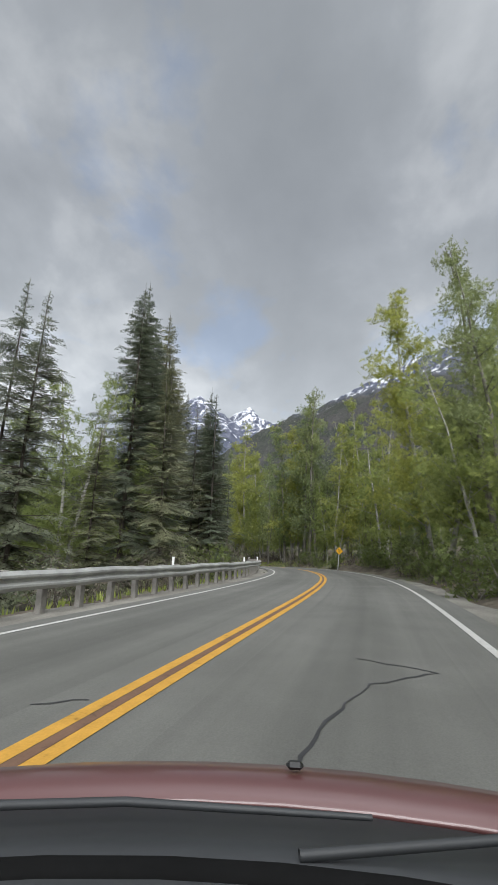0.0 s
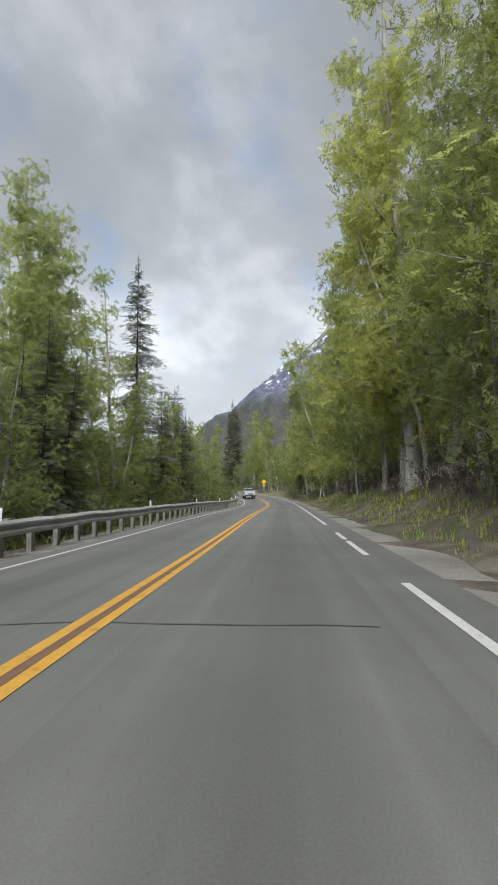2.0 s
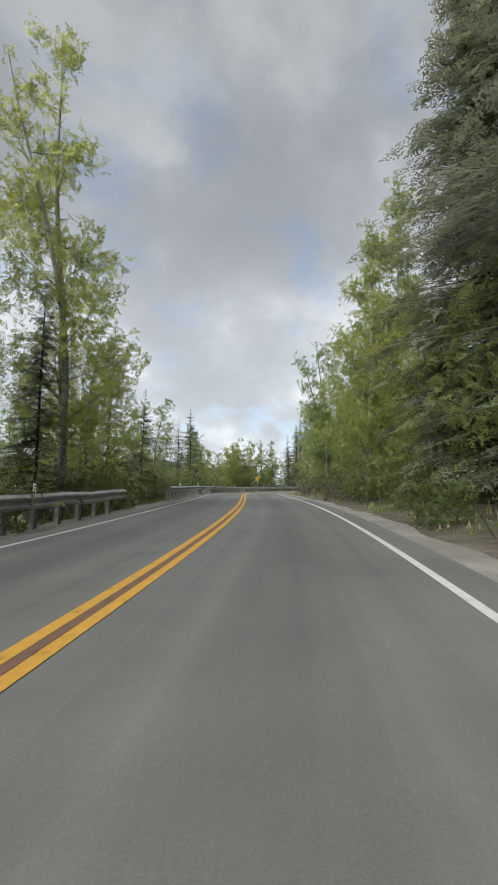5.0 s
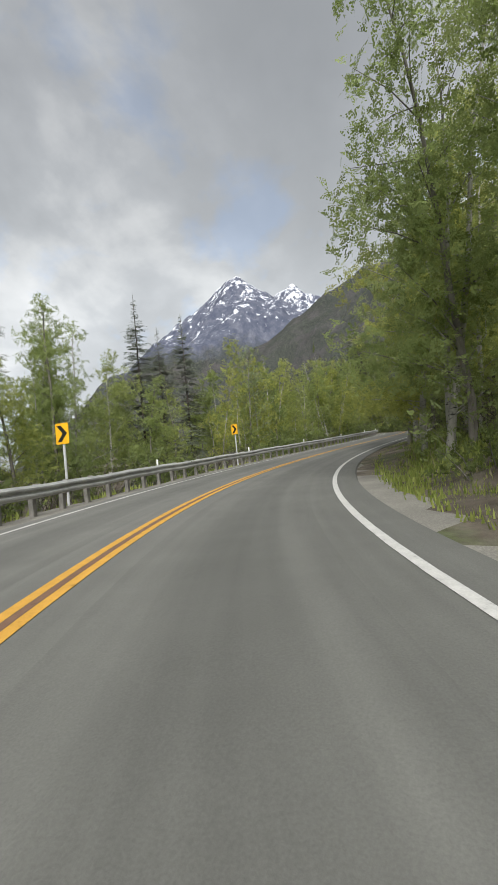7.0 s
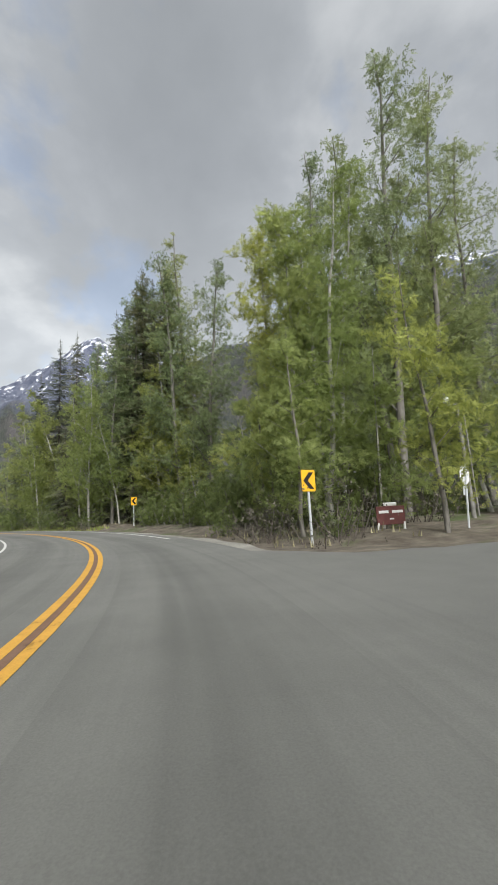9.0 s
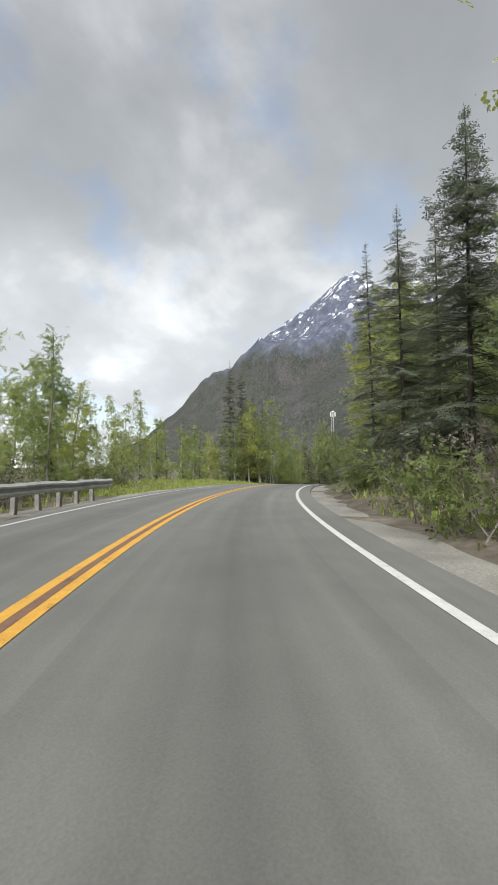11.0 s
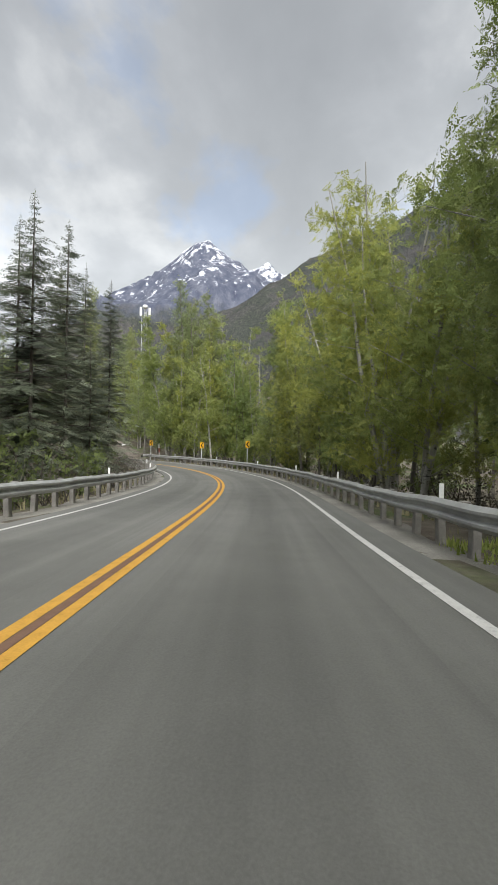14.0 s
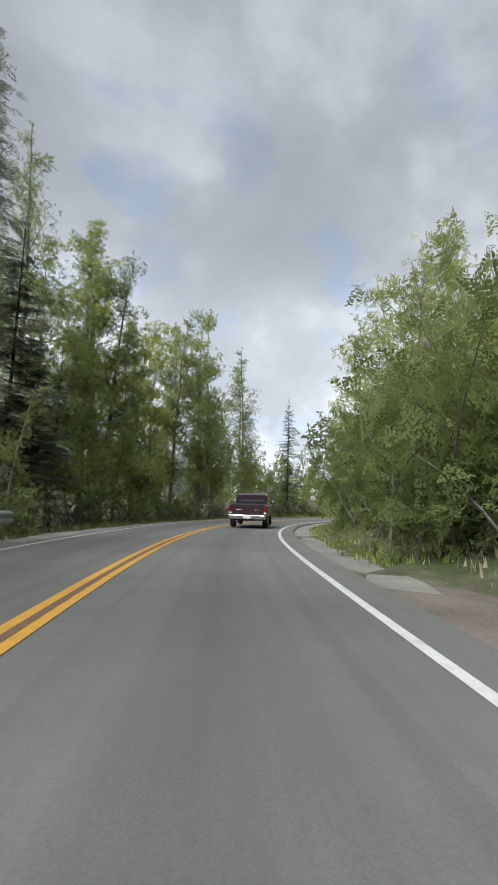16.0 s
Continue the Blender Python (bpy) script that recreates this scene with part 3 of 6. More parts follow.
def long_ridge(x, y, az, r):
    crest = np.interp(az, [-70, -40, -20, -14, -5, 4, 11, 16, 22, 31, 38, 47], [430, 670, 715, 690, 635, 530, 462, 390, 315, 225, 120, 10])
    h = crest - 0.62 * abs(r - 1270) - (0.1 * (r - 1270) if r > 1270 else 0)
    foot = min(1.0, max(0.0, (r - 560) / 320))
    return max((h + (ridged(x, y, 330) - 0.75) * 34) * foot - 20, -30)


def far_hills(x, y, az, r):
    return max(60 - 0.12 * abs(r - 1500) + (ridged(x, y, 500) - 0.75) * 60, -30)


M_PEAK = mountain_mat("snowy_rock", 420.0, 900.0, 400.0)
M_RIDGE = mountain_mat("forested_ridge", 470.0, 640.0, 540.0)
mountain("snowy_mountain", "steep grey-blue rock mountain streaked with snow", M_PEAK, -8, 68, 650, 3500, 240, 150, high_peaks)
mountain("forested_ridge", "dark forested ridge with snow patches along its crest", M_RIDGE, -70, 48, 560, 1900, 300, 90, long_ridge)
mountain("low_hills", "low dark forested hills around the valley", M_RIDGE, 62, 292, 900, 2100, 150, 24, far_hills)


# ---- trees ----
def bent_line(p, d, length, n, rnd, wander=0.12, lift=0.0):
    pts, q, w = [p.copy()], p.copy(), d.normalized()
    for _ in range(n):
        w = (w + Vector((rnd.gauss(0, wander), rnd.gauss(0, wander), rnd.gauss(0, wander * 0.6) + lift))).normalized()
        q = q + w * (length / n)
        pts.append(q.copy())
    return pts


def broadleaf(seed, height, spread, leaves, size, mats, crown_from=0.3, bare=0.0, stems=1, lean=0.0, boughs=20, near=True):
    """A slender broad-leaved tree: trunk and limbs in one mesh, sprays of leaves in the other."""
    rnd = random.Random(seed)
    wood, crown = Tubes(), Tubes()
    tips = []
    for st in range(stems):
        start = Vector((rnd.uniform(-.3, .3) * (stems > 1), rnd.uniform(-.3, .3) * (stems > 1), -0.3))
        tilt = Vector((rnd.gauss(lean, 0.05) + (0.12 * math.cos(st * 2.4) if stems > 1 else 0), rnd.gauss(0, 0.05) + (0.12 * math.sin(st * 2.4) if stems > 1 else 0), 1))
        hgt = height * rnd.uniform(0.85, 1.0)
        trunk = bent_line(start, tilt, hgt, 9, rnd, 0.05, 0.02)
        r0 = 0.0085 * hgt + 0.015
        wood.tube(trunk if near else trunk[::3], [r0 * (1 - 0.93 * i / 9) + 0.008 for i in range(0, 10, 1 if near else 3)], 6 if near else 4)
        limbs = int(boughs / stems ** 0.5)
        for i in range(limbs):
            t = crown_from + (0.97 - crown_from) * (i + rnd.random()) / limbs
            k = min(int(t * 9), 8)
            p = trunk[k].lerp(trunk[k + 1], t * 9 - k)
            a = rnd.uniform(0, 6.283)
            ln = spread * (1.0 - 0.72 * ((t - crown_from) / (1 - crown_from)) ** 1.4) * rnd.uniform(0.55, 1.15)
            d = Vector((math.cos(a), math.sin(a), rnd.uniform(0.35, 1.0)))
            limb = bent_line(p, d, ln, 4, rnd, 0.16, -0.02)
            if near:
                wood.tube(limb[::2], [r0 * 0.24 * (1 - t * 0.6) * (1 - 0.22 * j) + 0.004 for j in (0, 2, 4)], 4)
            for j in (1, 2, 3, 4):
                tips.append((limb[j], min(0.17 * ln + 0.12, 0.55)))
                if rnd.random() < 0.75:
                    tw = bent_line(limb[j], Vector((rnd.gauss(0, 1), rnd.gauss(0, 1), rnd.uniform(-0.3, 0.9))), ln * 0.4, 2, rnd, 0.2, -0.08)
                    tips += [(tw[1], min(0.14 * ln + 0.12, 0.48)), (tw[2], min(0.14 * ln + 0.12, 0.48))]
        tips += [(trunk[9], 0.25), (trunk[8], 0.35)]
    keep = [t for t in tips if rnd.random() > bare]
    share = [(w + 0.06) ** 2 for _, w in keep]
    for p, w in rnd.choices(keep, share, k=leaves):
        q = Vector((rnd.gauss(0, w), rnd.gauss(0, w), rnd.gauss(-0.05, w * 0.8)))
        if q.length > 1.9 * w:
            q *= 1.2 * w / q.length
        crown.leaf(p + q, size, rnd, 0.3)
    return wood.mesh("trunk", mats[1], True), crown.mesh("crown", mats[0])


def conifer(seed, height, radius, per_whorl=6, gap=0.42, sparse=0.0, near=True):
    """A spruce: a straight trunk with drooping whorls of needle sprays."""
    rnd = random.Random(seed)
    wood, crown = Tubes(), Tubes()
    trunk = bent_line(Vector((0, 0, -0.3)), Vector((0, 0, 1)), height + 0.2, 6, rnd, 0.0)
    wood.tube(trunk, [0.008 * height * (1 - 0.95 * i / 6) + 0.008 for i in range(7)], 6)
    z = height * 0.07
    while z < height * 0.985:
        t = z / height
        env = radius * ((1 - t) ** 0.85) * (0.75 + 0.25 * min(1, t * 6)) * rnd.uniform(0.72, 1.12)
        for k in range(per_whorl):
            if rnd.random() < sparse:
                continue
            a = rnd.uniform(0, 6.283)
            ln = max(0.16, env * rnd.uniform(0.6, 1.12))
            d = Vector((math.cos(a), math.sin(a), 0.35 * t - 0.18 + rnd.gauss(0, 0.08)))
            p = Vector((0, 0, z + rnd.uniform(-.15, .15)))
            br = bent_line(p, d, ln, 3, rnd, 0.04, -0.05 + 0.09 * t)
            if near and ln > 0.9:
                wood.tube([br[0], br[3]], [0.022, 0.005], 3)
            up = Vector((0, 0, 1))
            for j in range(1, 4):
                seg = (br[j] - br[j - 1]).normalized()
                side = seg.cross(up).normalized()
                step = ln / 3
                crown.strip(br[j - 1], (seg + Vector((0, 0, -.1))).normalized(), up, step * 1.35, 0.30 + 0.18 * ln)
                if ln > 0.45:
                    for sg in (-1, 1):
                        dd = (seg * 0.75 + side * sg * rnd.uniform(0.6, 1.0) + Vector((0, 0, -rnd.uniform(0.15, 0.55)))).normalized()
                        crown.strip(br[j - 1].lerp(br[j], rnd.random()), dd, up, (0.22 + 0.26 * ln) * rnd.uniform(0.8, 1.3), 0.26 + 0.10 * ln)
        z += gap * rnd.uniform(0.8, 1.2) * (0.65 + 0.5 * (1 - t))
    crown.strip(Vector((0, 0, height - 0.3)), Vector((0, 0, 1)), Vector((1, 0, 0)), 0.55, 0.10)
    return wood.mesh("trunk", M_DARK_BARK, True), crown.mesh("crown", M_SPRUCE_LEAF)


def shrub(seed, height, spread, leaves, size, mats, twigs=12):
    """A bush of many thin stems."""
    rnd = random.Random(seed)
    wood, crown = Tubes(), Tubes()
    tips = []
    for i in range(twigs):
        a = rnd.uniform(0, 6.283)
        st = bent_line(Vector((rnd.gauss(0, spread * .25), rnd.gauss(0, spread * .25), -0.15)), Vector((math.cos(a) * 0.5, math.sin(a) * 0.5, 1)), height * rnd.uniform(0.6, 1.1), 3, rnd, 0.18, -0.03)
        wood.tube(st, [0.022, 0.016, 0.010, 0.004], 3)
        tips += st[1:]
    for i in range(leaves):
        p = tips[rnd.randrange(len(tips))]
        w = 0.16 * spread
        crown.leaf(p + Vector((rnd.gauss(0, w), rnd.gauss(0, w), rnd.gauss(0, w))), size, rnd, 0.4)
    return wood.mesh("wood", mats[1], True), crown.mesh("foliage", mats[0])


BIRCH = [broadleaf(10 + i, 12.5, 3.1, 1750, 0.43, (M_BIRCH_LEAF, M_BIRCH_BARK), 0.10, 0.05, 1 + i % 2) for i in range(4)]
ASPEN = [broadleaf(30 + i, 12.5, 2.7, 1600, 0.43, (M_ASPEN_LEAF, M_GREY_BARK), 0.1, 0.05, 1 + (i == 1)) for i in range(3)]
COTTON = [broadleaf(50 + i, 12.5, 2.7, 1350, 0.35, (M_COTTON_LEAF, M_GREY_BARK), 0.16, 0.1) for i in range(3)]
TALL_BIRCH = [broadleaf(60 + i, 20.0, 3.3, 3700, 0.47, (M_BIRCH_LEAF, M_BIRCH_BARK), 0.12, 0.05, 1 + i % 2, 0.0, 28) for i in range(4)]
TALL_COTTON = [broadleaf(65 + i, 20.0, 3.0, 3300, 0.36, (M_COTTON_LEAF, M_GREY_BARK), 0.16, 0.1, 1, 0.0, 28) for i in range(3)]
SPRUCE = [conifer(70 + i, 12.5, 2.7 + 0.3 * (i % 3), 7, 0.40, 0.10) for i in range(4)]
TALL_SPRUCE = [conifer(75 + i, 20.0, 3.9 + 0.4 * (i % 2), 8, 0.46, 0.12) for i in range(3)]
THIN_SPRUCE = [conifer(80 + i, 12.5, 1.3, 5, 0.45, 0.2) for i in range(2)]
SHRUB = [shrub(90 + i, 2.0, 1.7, 430, 0.32, (M_SHRUB_LEAF, M_GREY_BARK), 8) for i in range(4)]
BRUSH = [shrub(100 + i, 1.7, 1.8, 280, 0.28, (M_TWIG, M_DARK_BARK), 14) for i in range(3)]
BACK_BIRCH = [broadleaf(120 + i, 12.5, 3.4, 700, 0.72, (M_BIRCH_LEAF, M_BIRCH_BARK), 0.08, 0.0, 1, 0.0, 14, False) for i in range(3)]
BACK_ASPEN = [broadleaf(130 + i, 12.5, 3.1, 700, 0.72, (M_ASPEN_LEAF, M_GREY_BARK), 0.08, 0.0, 1, 0.0, 14, False) for i in range(2)]
BACK_SPRUCE = [conifer(140 + i, 12.5, 2.9, 5, 0.70, 0.0, False) for i in range(2)]

KINDS = {
    "birch": (BIRCH, "birch_tree", "slender birch with fresh yellow-green spring leaves", 12.5, TALL_BIRCH),
    "aspen": (ASPEN, "aspen_tree", "grey-stemmed aspen with bright green new leaves", 12.5, TALL_BIRCH),
    "cotton": (COTTON, "cottonwood_tree", "tall cottonwood with thin grey-green spring foliage", 12.5, TALL_COTTON),
    "spruce": (SPRUCE, "spruce_tree", "tall dark green spruce with drooping branches", 12.5, TALL_SPRUCE),
    "thin": (THIN_SPRUCE, "thin_spruce_tree", "narrow dark spruce with sparse branches", 12.5, TALL_SPRUCE),
}
placed = {k: 0 for k in KINDS}


def plant(kind, x, y, height, turn, tilt=0.0, tall=1.0, tilt_to=0.0):
    """One tree of a given height, out of the set whose leaves suit that height."""
    meshes, name, label, unit, big = KINDS[kind]
    if height > 14.5:
        meshes, unit = big, 20.0
    trunk, crown = meshes[placed[kind] % len(meshes)]
    placed[kind] += 1
    z = float(ground_height(x, y)[0])
    scale = height / unit
    root = new(name)
    root.empty_display_size = 0.3
    lean = Matrix.Rotation(radians(tilt_to), 4, "Z") @ Matrix.Rotation(radians(tilt), 4, "Y") @ Matrix.Rotation(radians(-tilt_to), 4, "Z")
    root.matrix_world = Matrix.Translation((x, y, z)) @ lean @ Matrix.Rotation(turn, 4, "Z") @ Matrix.Diagonal((scale, scale, scale * tall, 1))
    tagged(root, label, "tree", "trees along the road")
    for me, pn in ((trunk, "trunk"), (crown, "crown")):
        ob = new(pn, me)
        ob.parent = root
    return root


# What grows along the way: (from, to, weights of kinds, smallest and largest scale, spacing) on each side.
LEFT_WOODS = (
    (-12, 52, dict(spruce=8, thin=1, birch=2, aspen=1), 0.55, 0.85, 3.2),
    (52, 92, dict(spruce=5, birch=3, aspen=3), 0.5, 0.75, 3.3),
    (92, 135, dict(spruce=2, birch=4, aspen=4), 0.5, 0.72, 3.3),
    (135, 205, dict(spruce=2, birch=4, aspen=5), 0.55, 0.8, 3.4),
    (205, 262, dict(spruce=1, birch=5, aspen=6), 0.5, 0.72, 3.3),
    (262, 335, dict(birch=6, aspen=6), 0.45, 0.62, 3.3),
    (335, 425, dict(birch=4, aspen=4, spruce=1, cotton=2), 0.5, 0.75, 3.7),
    (425, 478, dict(aspen=5, birch=5, thin=1), 0.5, 0.68, 3.4),
    (478, 545, dict(spruce=7, thin=3, birch=1, aspen=1), 0.5, 0.75, 3.0),
    (545, 600, dict(birch=3, aspen=3, spruce=3), 0.5, 0.75, 3.4),
    (600, 712, dict(birch=3, aspen=3, cotton=3, spruce=1), 0.5, 0.75, 4.0),
)
RIGHT_WOODS = (
    (-12, 45, dict(birch=6, aspen=4), 0.6, 0.85, 2.9),
    (45, 130, dict(birch=6, aspen=3, cotton=2), 0.8, 1.15, 2.9),
    (130, 200, dict(birch=5, aspen=4, cotton=1), 0.6, 0.9, 3.0),
    (200, 300, dict(birch=6, aspen=3, cotton=1), 0.75, 1.1, 3.0),
    (300, 345, dict(birch=3, aspen=4, cotton=2), 0.6, 0.85, 3.4),
    (345, 425, dict(spruce=5, birch=3, cotton=2, aspen=1), 0.7, 1.0, 3.0),
    (425, 512, dict(birch=6, aspen=4), 0.85, 1.15, 2.7),
    (512, 575, dict(birch=5, aspen=5, cotton=1), 0.55, 0.9, 3.0),
    (575, 640, dict(cotton=2, aspen=3, birch=3), 0.4, 0.65, 3.4),
    (640, 712, dict(aspen=4, birch=4, cotton=2), 0.5, 0.75, 4.0),
)


def clear_of_ways(s, d, x, y):
    """True where no road, side road, drive or pole stands."""
    if d > 0 and abs(s - SIDE_S - 0.12 * (d - 3)) < 5.6 + 5.5 * math.exp(-(d - 3) / 4.5):
        return False
    if 0 < d < 26 and abs(s - drive_s(d)) < 4.0 + 8 * math.exp(-(d - 3) / 5.0):
        return False
    if 342 < s < 359.5 and 3.0 < d < 9.2 or 30 < s < 46 and 3.0 < d < 6.3:
        return False
    if 563 < s < 583 and 4.0 < d < 10.0 or 310 < s < 317.5 and 4.0 < d < 8.4:
        return False
    return True


def first_offset(side, s):
    """How far from the centre line the wood begins."""
    if side > 0:
        return np.interp(s, [0, 60, 110, 130, 160, 300, 315, 350, 420, 440, 470, 500, 520, 560, 590, 640], [6.6, 6.4, 6.8, 6.2, 6.6, 6.8, 7.6, 6.4, 6.8, 8.0, 8.2, 7.6, 6.6, 6.6, 7.8, 7.4])
    return np.interp(s, [0, 100, 200, 300, 410, 430, 470, 490, 600, 640], [5.9, 6.0, 6.0, 5.8, 7.0, 11.5, 10.0, 6.6, 6.4, 8.5])


# How tall the forest edge stands, every twenty metres from -10 on.
EDGE_TALL = {1: [14.5, 14.5, 14.5, 14.5, 14.5, 14.5, 14.5, 14.5, 11.5, 14.5, 14.5, 14.5, 14.5, 14.5, 14.5, 14.5, 14.5, 14.5, 14.5, 14.5, 14.5, 14.5, 14.5, 14.5, 11.5, 10.5, 13.5, 13.2, 10.1, 9.3, 8.3, 11.9, 14.5, 14.5, 14.5, 14.5, 14.5],
             -1: [14.5, 14.5, 13.8, 14.5, 14.5, 14.5, 12.0, 11.0, 10.6, 14.3, 14.5, 14.5, 14.5, 12.0, 10.2, 10.6, 10.7, 14.5, 14.5, 14.0, 14.5, 12.3, 14.5, 11.0, 9.7, 11.1, 12.6, 11.7, 14.5, 14.5, 14.5, 14.5, 14.5, 14.5, 14.5, 14.5, 14.5]}


def edge_tall(side, s):
    return float(np.interp(s, [20.0 * i - 10 for i in range(len(EDGE_TALL[side]))], EDGE_TALL[side]))


undergrowth = []


def plant_side(side, woods, seed):
    rnd = random.Random(seed)
    cand = []
    for s0, s1, kinds, lo, hi, gap in woods:
        names, weights = list(kinds), list(kinds.values())
        s = s0 + rnd.uniform(0, gap)
        while s < s1:
            d = side * (first_offset(side, s) + rnd.uniform(-0.3, 2.8))
            p = on_road(s, d)
            cand.append((s, d, p.x, p.y, rnd.choices(names, weights)[0], min(12.5 * rnd.uniform(lo, hi), edge_tall(side, s) * rnd.uniform(0.7, 1.0)), rnd.uniform(0, 6.28), rnd.uniform(0.9, 1.15), rnd.gauss(0, 2.2)))
            s += gap * rnd.uniform(0.75, 1.5)
    S, D, Z = nearest(np.array([c[2] for c in cand]), np.array([c[3] for c in cand]))
    for c, s, d in zip(cand, S, D):
        if abs(d) < 5.3 or abs(d) < abs(c[1]) - 2.5 or not clear_of_ways(s, d, c[2], c[3]):
            continue
        plant(c[4], c[2], c[3], c[5], c[6], c[8], c[7])
    s = -8.0
    while s < 700:
        bare = side > 0 and (60 < s < 126 or 262 < s < 314 or 428 < s < 476 or 508 < s < 562)
        d = side * (first_offset(side, s) - 0.9 + rnd.uniform(-0.5, 1.6) + (1.6 if bare else 0))
        p = on_road(s, d)
        ss, dd, zz = nearest(np.array([p.x]), np.array([p.y]))
        if abs(dd[0]) > 4.9 and clear_of_ways(ss[0], dd[0], p.x, p.y) and not (side < 0 and 428 < s < 470):
            if side > 0 and 146 < s < 164:
                s += 1.5
                continue
            k = 1 if rnd.random() < (0.85 if bare else 0.5 if side > 0 else 0.85 if s < 50 or 478 < s < 545 else 0.3) else 0
            undergrowth.append((k, p.x, p.y, rnd.uniform(0.55, 1.15), rnd.uniform(0, 6.28), rnd.uniform(0.8, 1.2)))
        s += rnd.uniform(1.0, 2.2)


def tree_at(kind, s, off, height, tilt=0.0, tilt_to=0.0):
    """One tree of a given height beside the road, where no way is in its place."""
    if not clear_of_ways(s, off, 0, 0):
        return
    p = on_road(s, off)
    plant(kind, p.x, p.y, height / 1.02, s * 2.1 + off, tilt, 1.0, tilt_to)


tree_at("cotton", 22.0, 7.8, 19.8, 0, 0)
tree_at("spruce", 33.0, -13.4, 25.0, 0, 0)
tree_at("birch", 25.0, 6.5, 18.7, 0, 0)
tree_at("spruce", 19.0, -9.0, 16.4)
tree_at("spruce", 10.0, -7.5, 9.7)
tree_at("birch", 16.0, -10.0, 11.4)
tree_at("birch", 30.0, 7.4, 22.3)
tree_at("cotton", 20.0, 7.4, 17.5)
tree_at("spruce", 28.0, -8.0, 12.5)
tree_at("spruce", 37.0, -13.1, 22.3, 0, 0)
tree_at("spruce", 42.0, -13.9, 26.2, 0, 0)
tree_at("spruce", 36.0, -11.7, 20.7)
tree_at("spruce", 32.0, -10.8, 17.9)
tree_at("spruce", 41.0, -12.5, 26.0)
tree_at("spruce", 46.0, -12.4, 23.2)
tree_at("spruce", 48.0, -11.3, 22.2)
tree_at("spruce", 59.0, -9.4, 24.3)
tree_at("spruce", 64.0, -7.5, 18.5)
tree_at("spruce", 69.0, -5.7, 16.6)
tree_at("birch", 50.0, 11.2, 20.2)
tree_at("birch", 55.0, 11.3, 20.2)
tree_at("birch", 45.0, 10.6, 19.5)
tree_at("spruce", 40.0, -8.0, 17.6)
tree_at("spruce", 30.0, -7.0, 12.0)
tree_at("spruce", 27.0, -6.6, 12.0)
tree_at("spruce", 48.0, -8.0, 18.2)
tree_at("birch", 63.0, 8.0, 21.7)
tree_at("birch", 50.0, 7.5, 16.2)
tree_at("birch", 39.0, 7.0, 14.0)
tree_at("spruce", 52.0, -7.5, 16.7)
tree_at("spruce", 55.0, -7.4, 20.4)
tree_at("spruce", 68.0, -8.0, 15.9)
tree_at("spruce", 102.0, -8.0, 19.1)
tree_at("birch", 65.0, 7.4, 22.3)
tree_at("cotton", 56.0, 7.4, 21.0)
tree_at("spruce", 71.0, -7.0, 11.9)
tree_at("spruce", 51.0, -9.0, 12.9)
tree_at("birch", 81.0, 7.5, 22.0)
tree_at("spruce", 69.0, -7.4, 15.9)
tree_at("birch", 79.0, -8.0, 15.7)
tree_at("thin", 84.0, -8.0, 17.9)
tree_at("birch", 94.0, -8.0, 17.9)
tree_at("birch", 93.0, 7.4, 29.1)
tree_at("cotton", 76.0, 7.4, 20.7)
tree_at("cotton", 69.0, 7.4, 17.3)
tree_at("birch", 107.0, 7.5, 26.6)
tree_at("aspen", 104.0, -9.8, 12.5)
tree_at("birch", 86.0, 7.3, 16.6)
tree_at("birch", 90.0, 7.8, 21.2)
tree_at("birch", 92.0, 9.4, 21.7)
tree_at("birch", 95.0, 7.3, 26.0)
tree_at("birch", 100.0, -12.5, 23.6)
tree_at("birch", 105.0, -12.5, 22.9)
tree_at("birch", 97.0, -12.8, 21.6)
tree_at("birch", 92.0, -8.0, 16.2)
tree_at("birch", 98.0, -8.0, 16.6)
tree_at("spruce", 108.0, -8.0, 10.8)
tree_at("birch", 138.0, 7.4, 14.0)
tree_at("cotton", 115.0, 7.4, 29.6)
tree_at("spruce", 89.0, -8.0, 8.6)
tree_at("spruce", 111.0, -7.0, 9.6)
tree_at("spruce", 113.0, -9.0, 10.9)
tree_at("spruce", 118.0, -9.0, 14.2)
tree_at("spruce", 119.0, -8.0, 10.6)
tree_at("birch", 115.0, -8.5, 12.6)
tree_at("birch", 143.0, 7.4, 15.2)
tree_at("birch", 128.0, 8.4, 22.0)
tree_at("cotton", 110.0, 7.4, 20.7)
tree_at("birch", 125.0, 7.2, 20.2)
tree_at("birch", 122.0, 7.4, 16.8)
tree_at("birch", 128.0, 8.6, 20.0)
tree_at("birch", 138.0, 8.2, 17.0)
tree_at("aspen", 132.0, 8.0, 23.2)
tree_at("birch", 136.0, -11.3, 15.1)
tree_at("birch", 141.0, -9.9, 10.0)
tree_at("aspen", 134.0, -9.6, 13.6)
tree_at("aspen", 146.0, -8.8, 9.8)
tree_at("spruce", 150.0, -6.1, 10.9)
tree_at("birch", 129.0, -8.0, 11.7)
tree_at("birch", 144.0, -8.0, 10.0)
tree_at("cotton", 137.0, 7.4, 13.5)
tree_at("birch", 169.0, 7.5, 19.5)
tree_at("birch", 129.0, 7.4, 17.5)
tree_at("aspen", 124.0, -7.0, 8.7)
tree_at("spruce", 178.0, -10.0, 18.9)
tree_at("spruce", 194.0, 9.0, 23.6)
tree_at("birch", 164.0, 8.5, 16.9)
tree_at("birch", 152.0, 8.0, 10.7)
tree_at("birch", 139.0, 7.0, 13.5)
tree_at("cotton", 147.0, -8.0, 9.4)
tree_at("birch", 147.0, 7.5, 11.9)
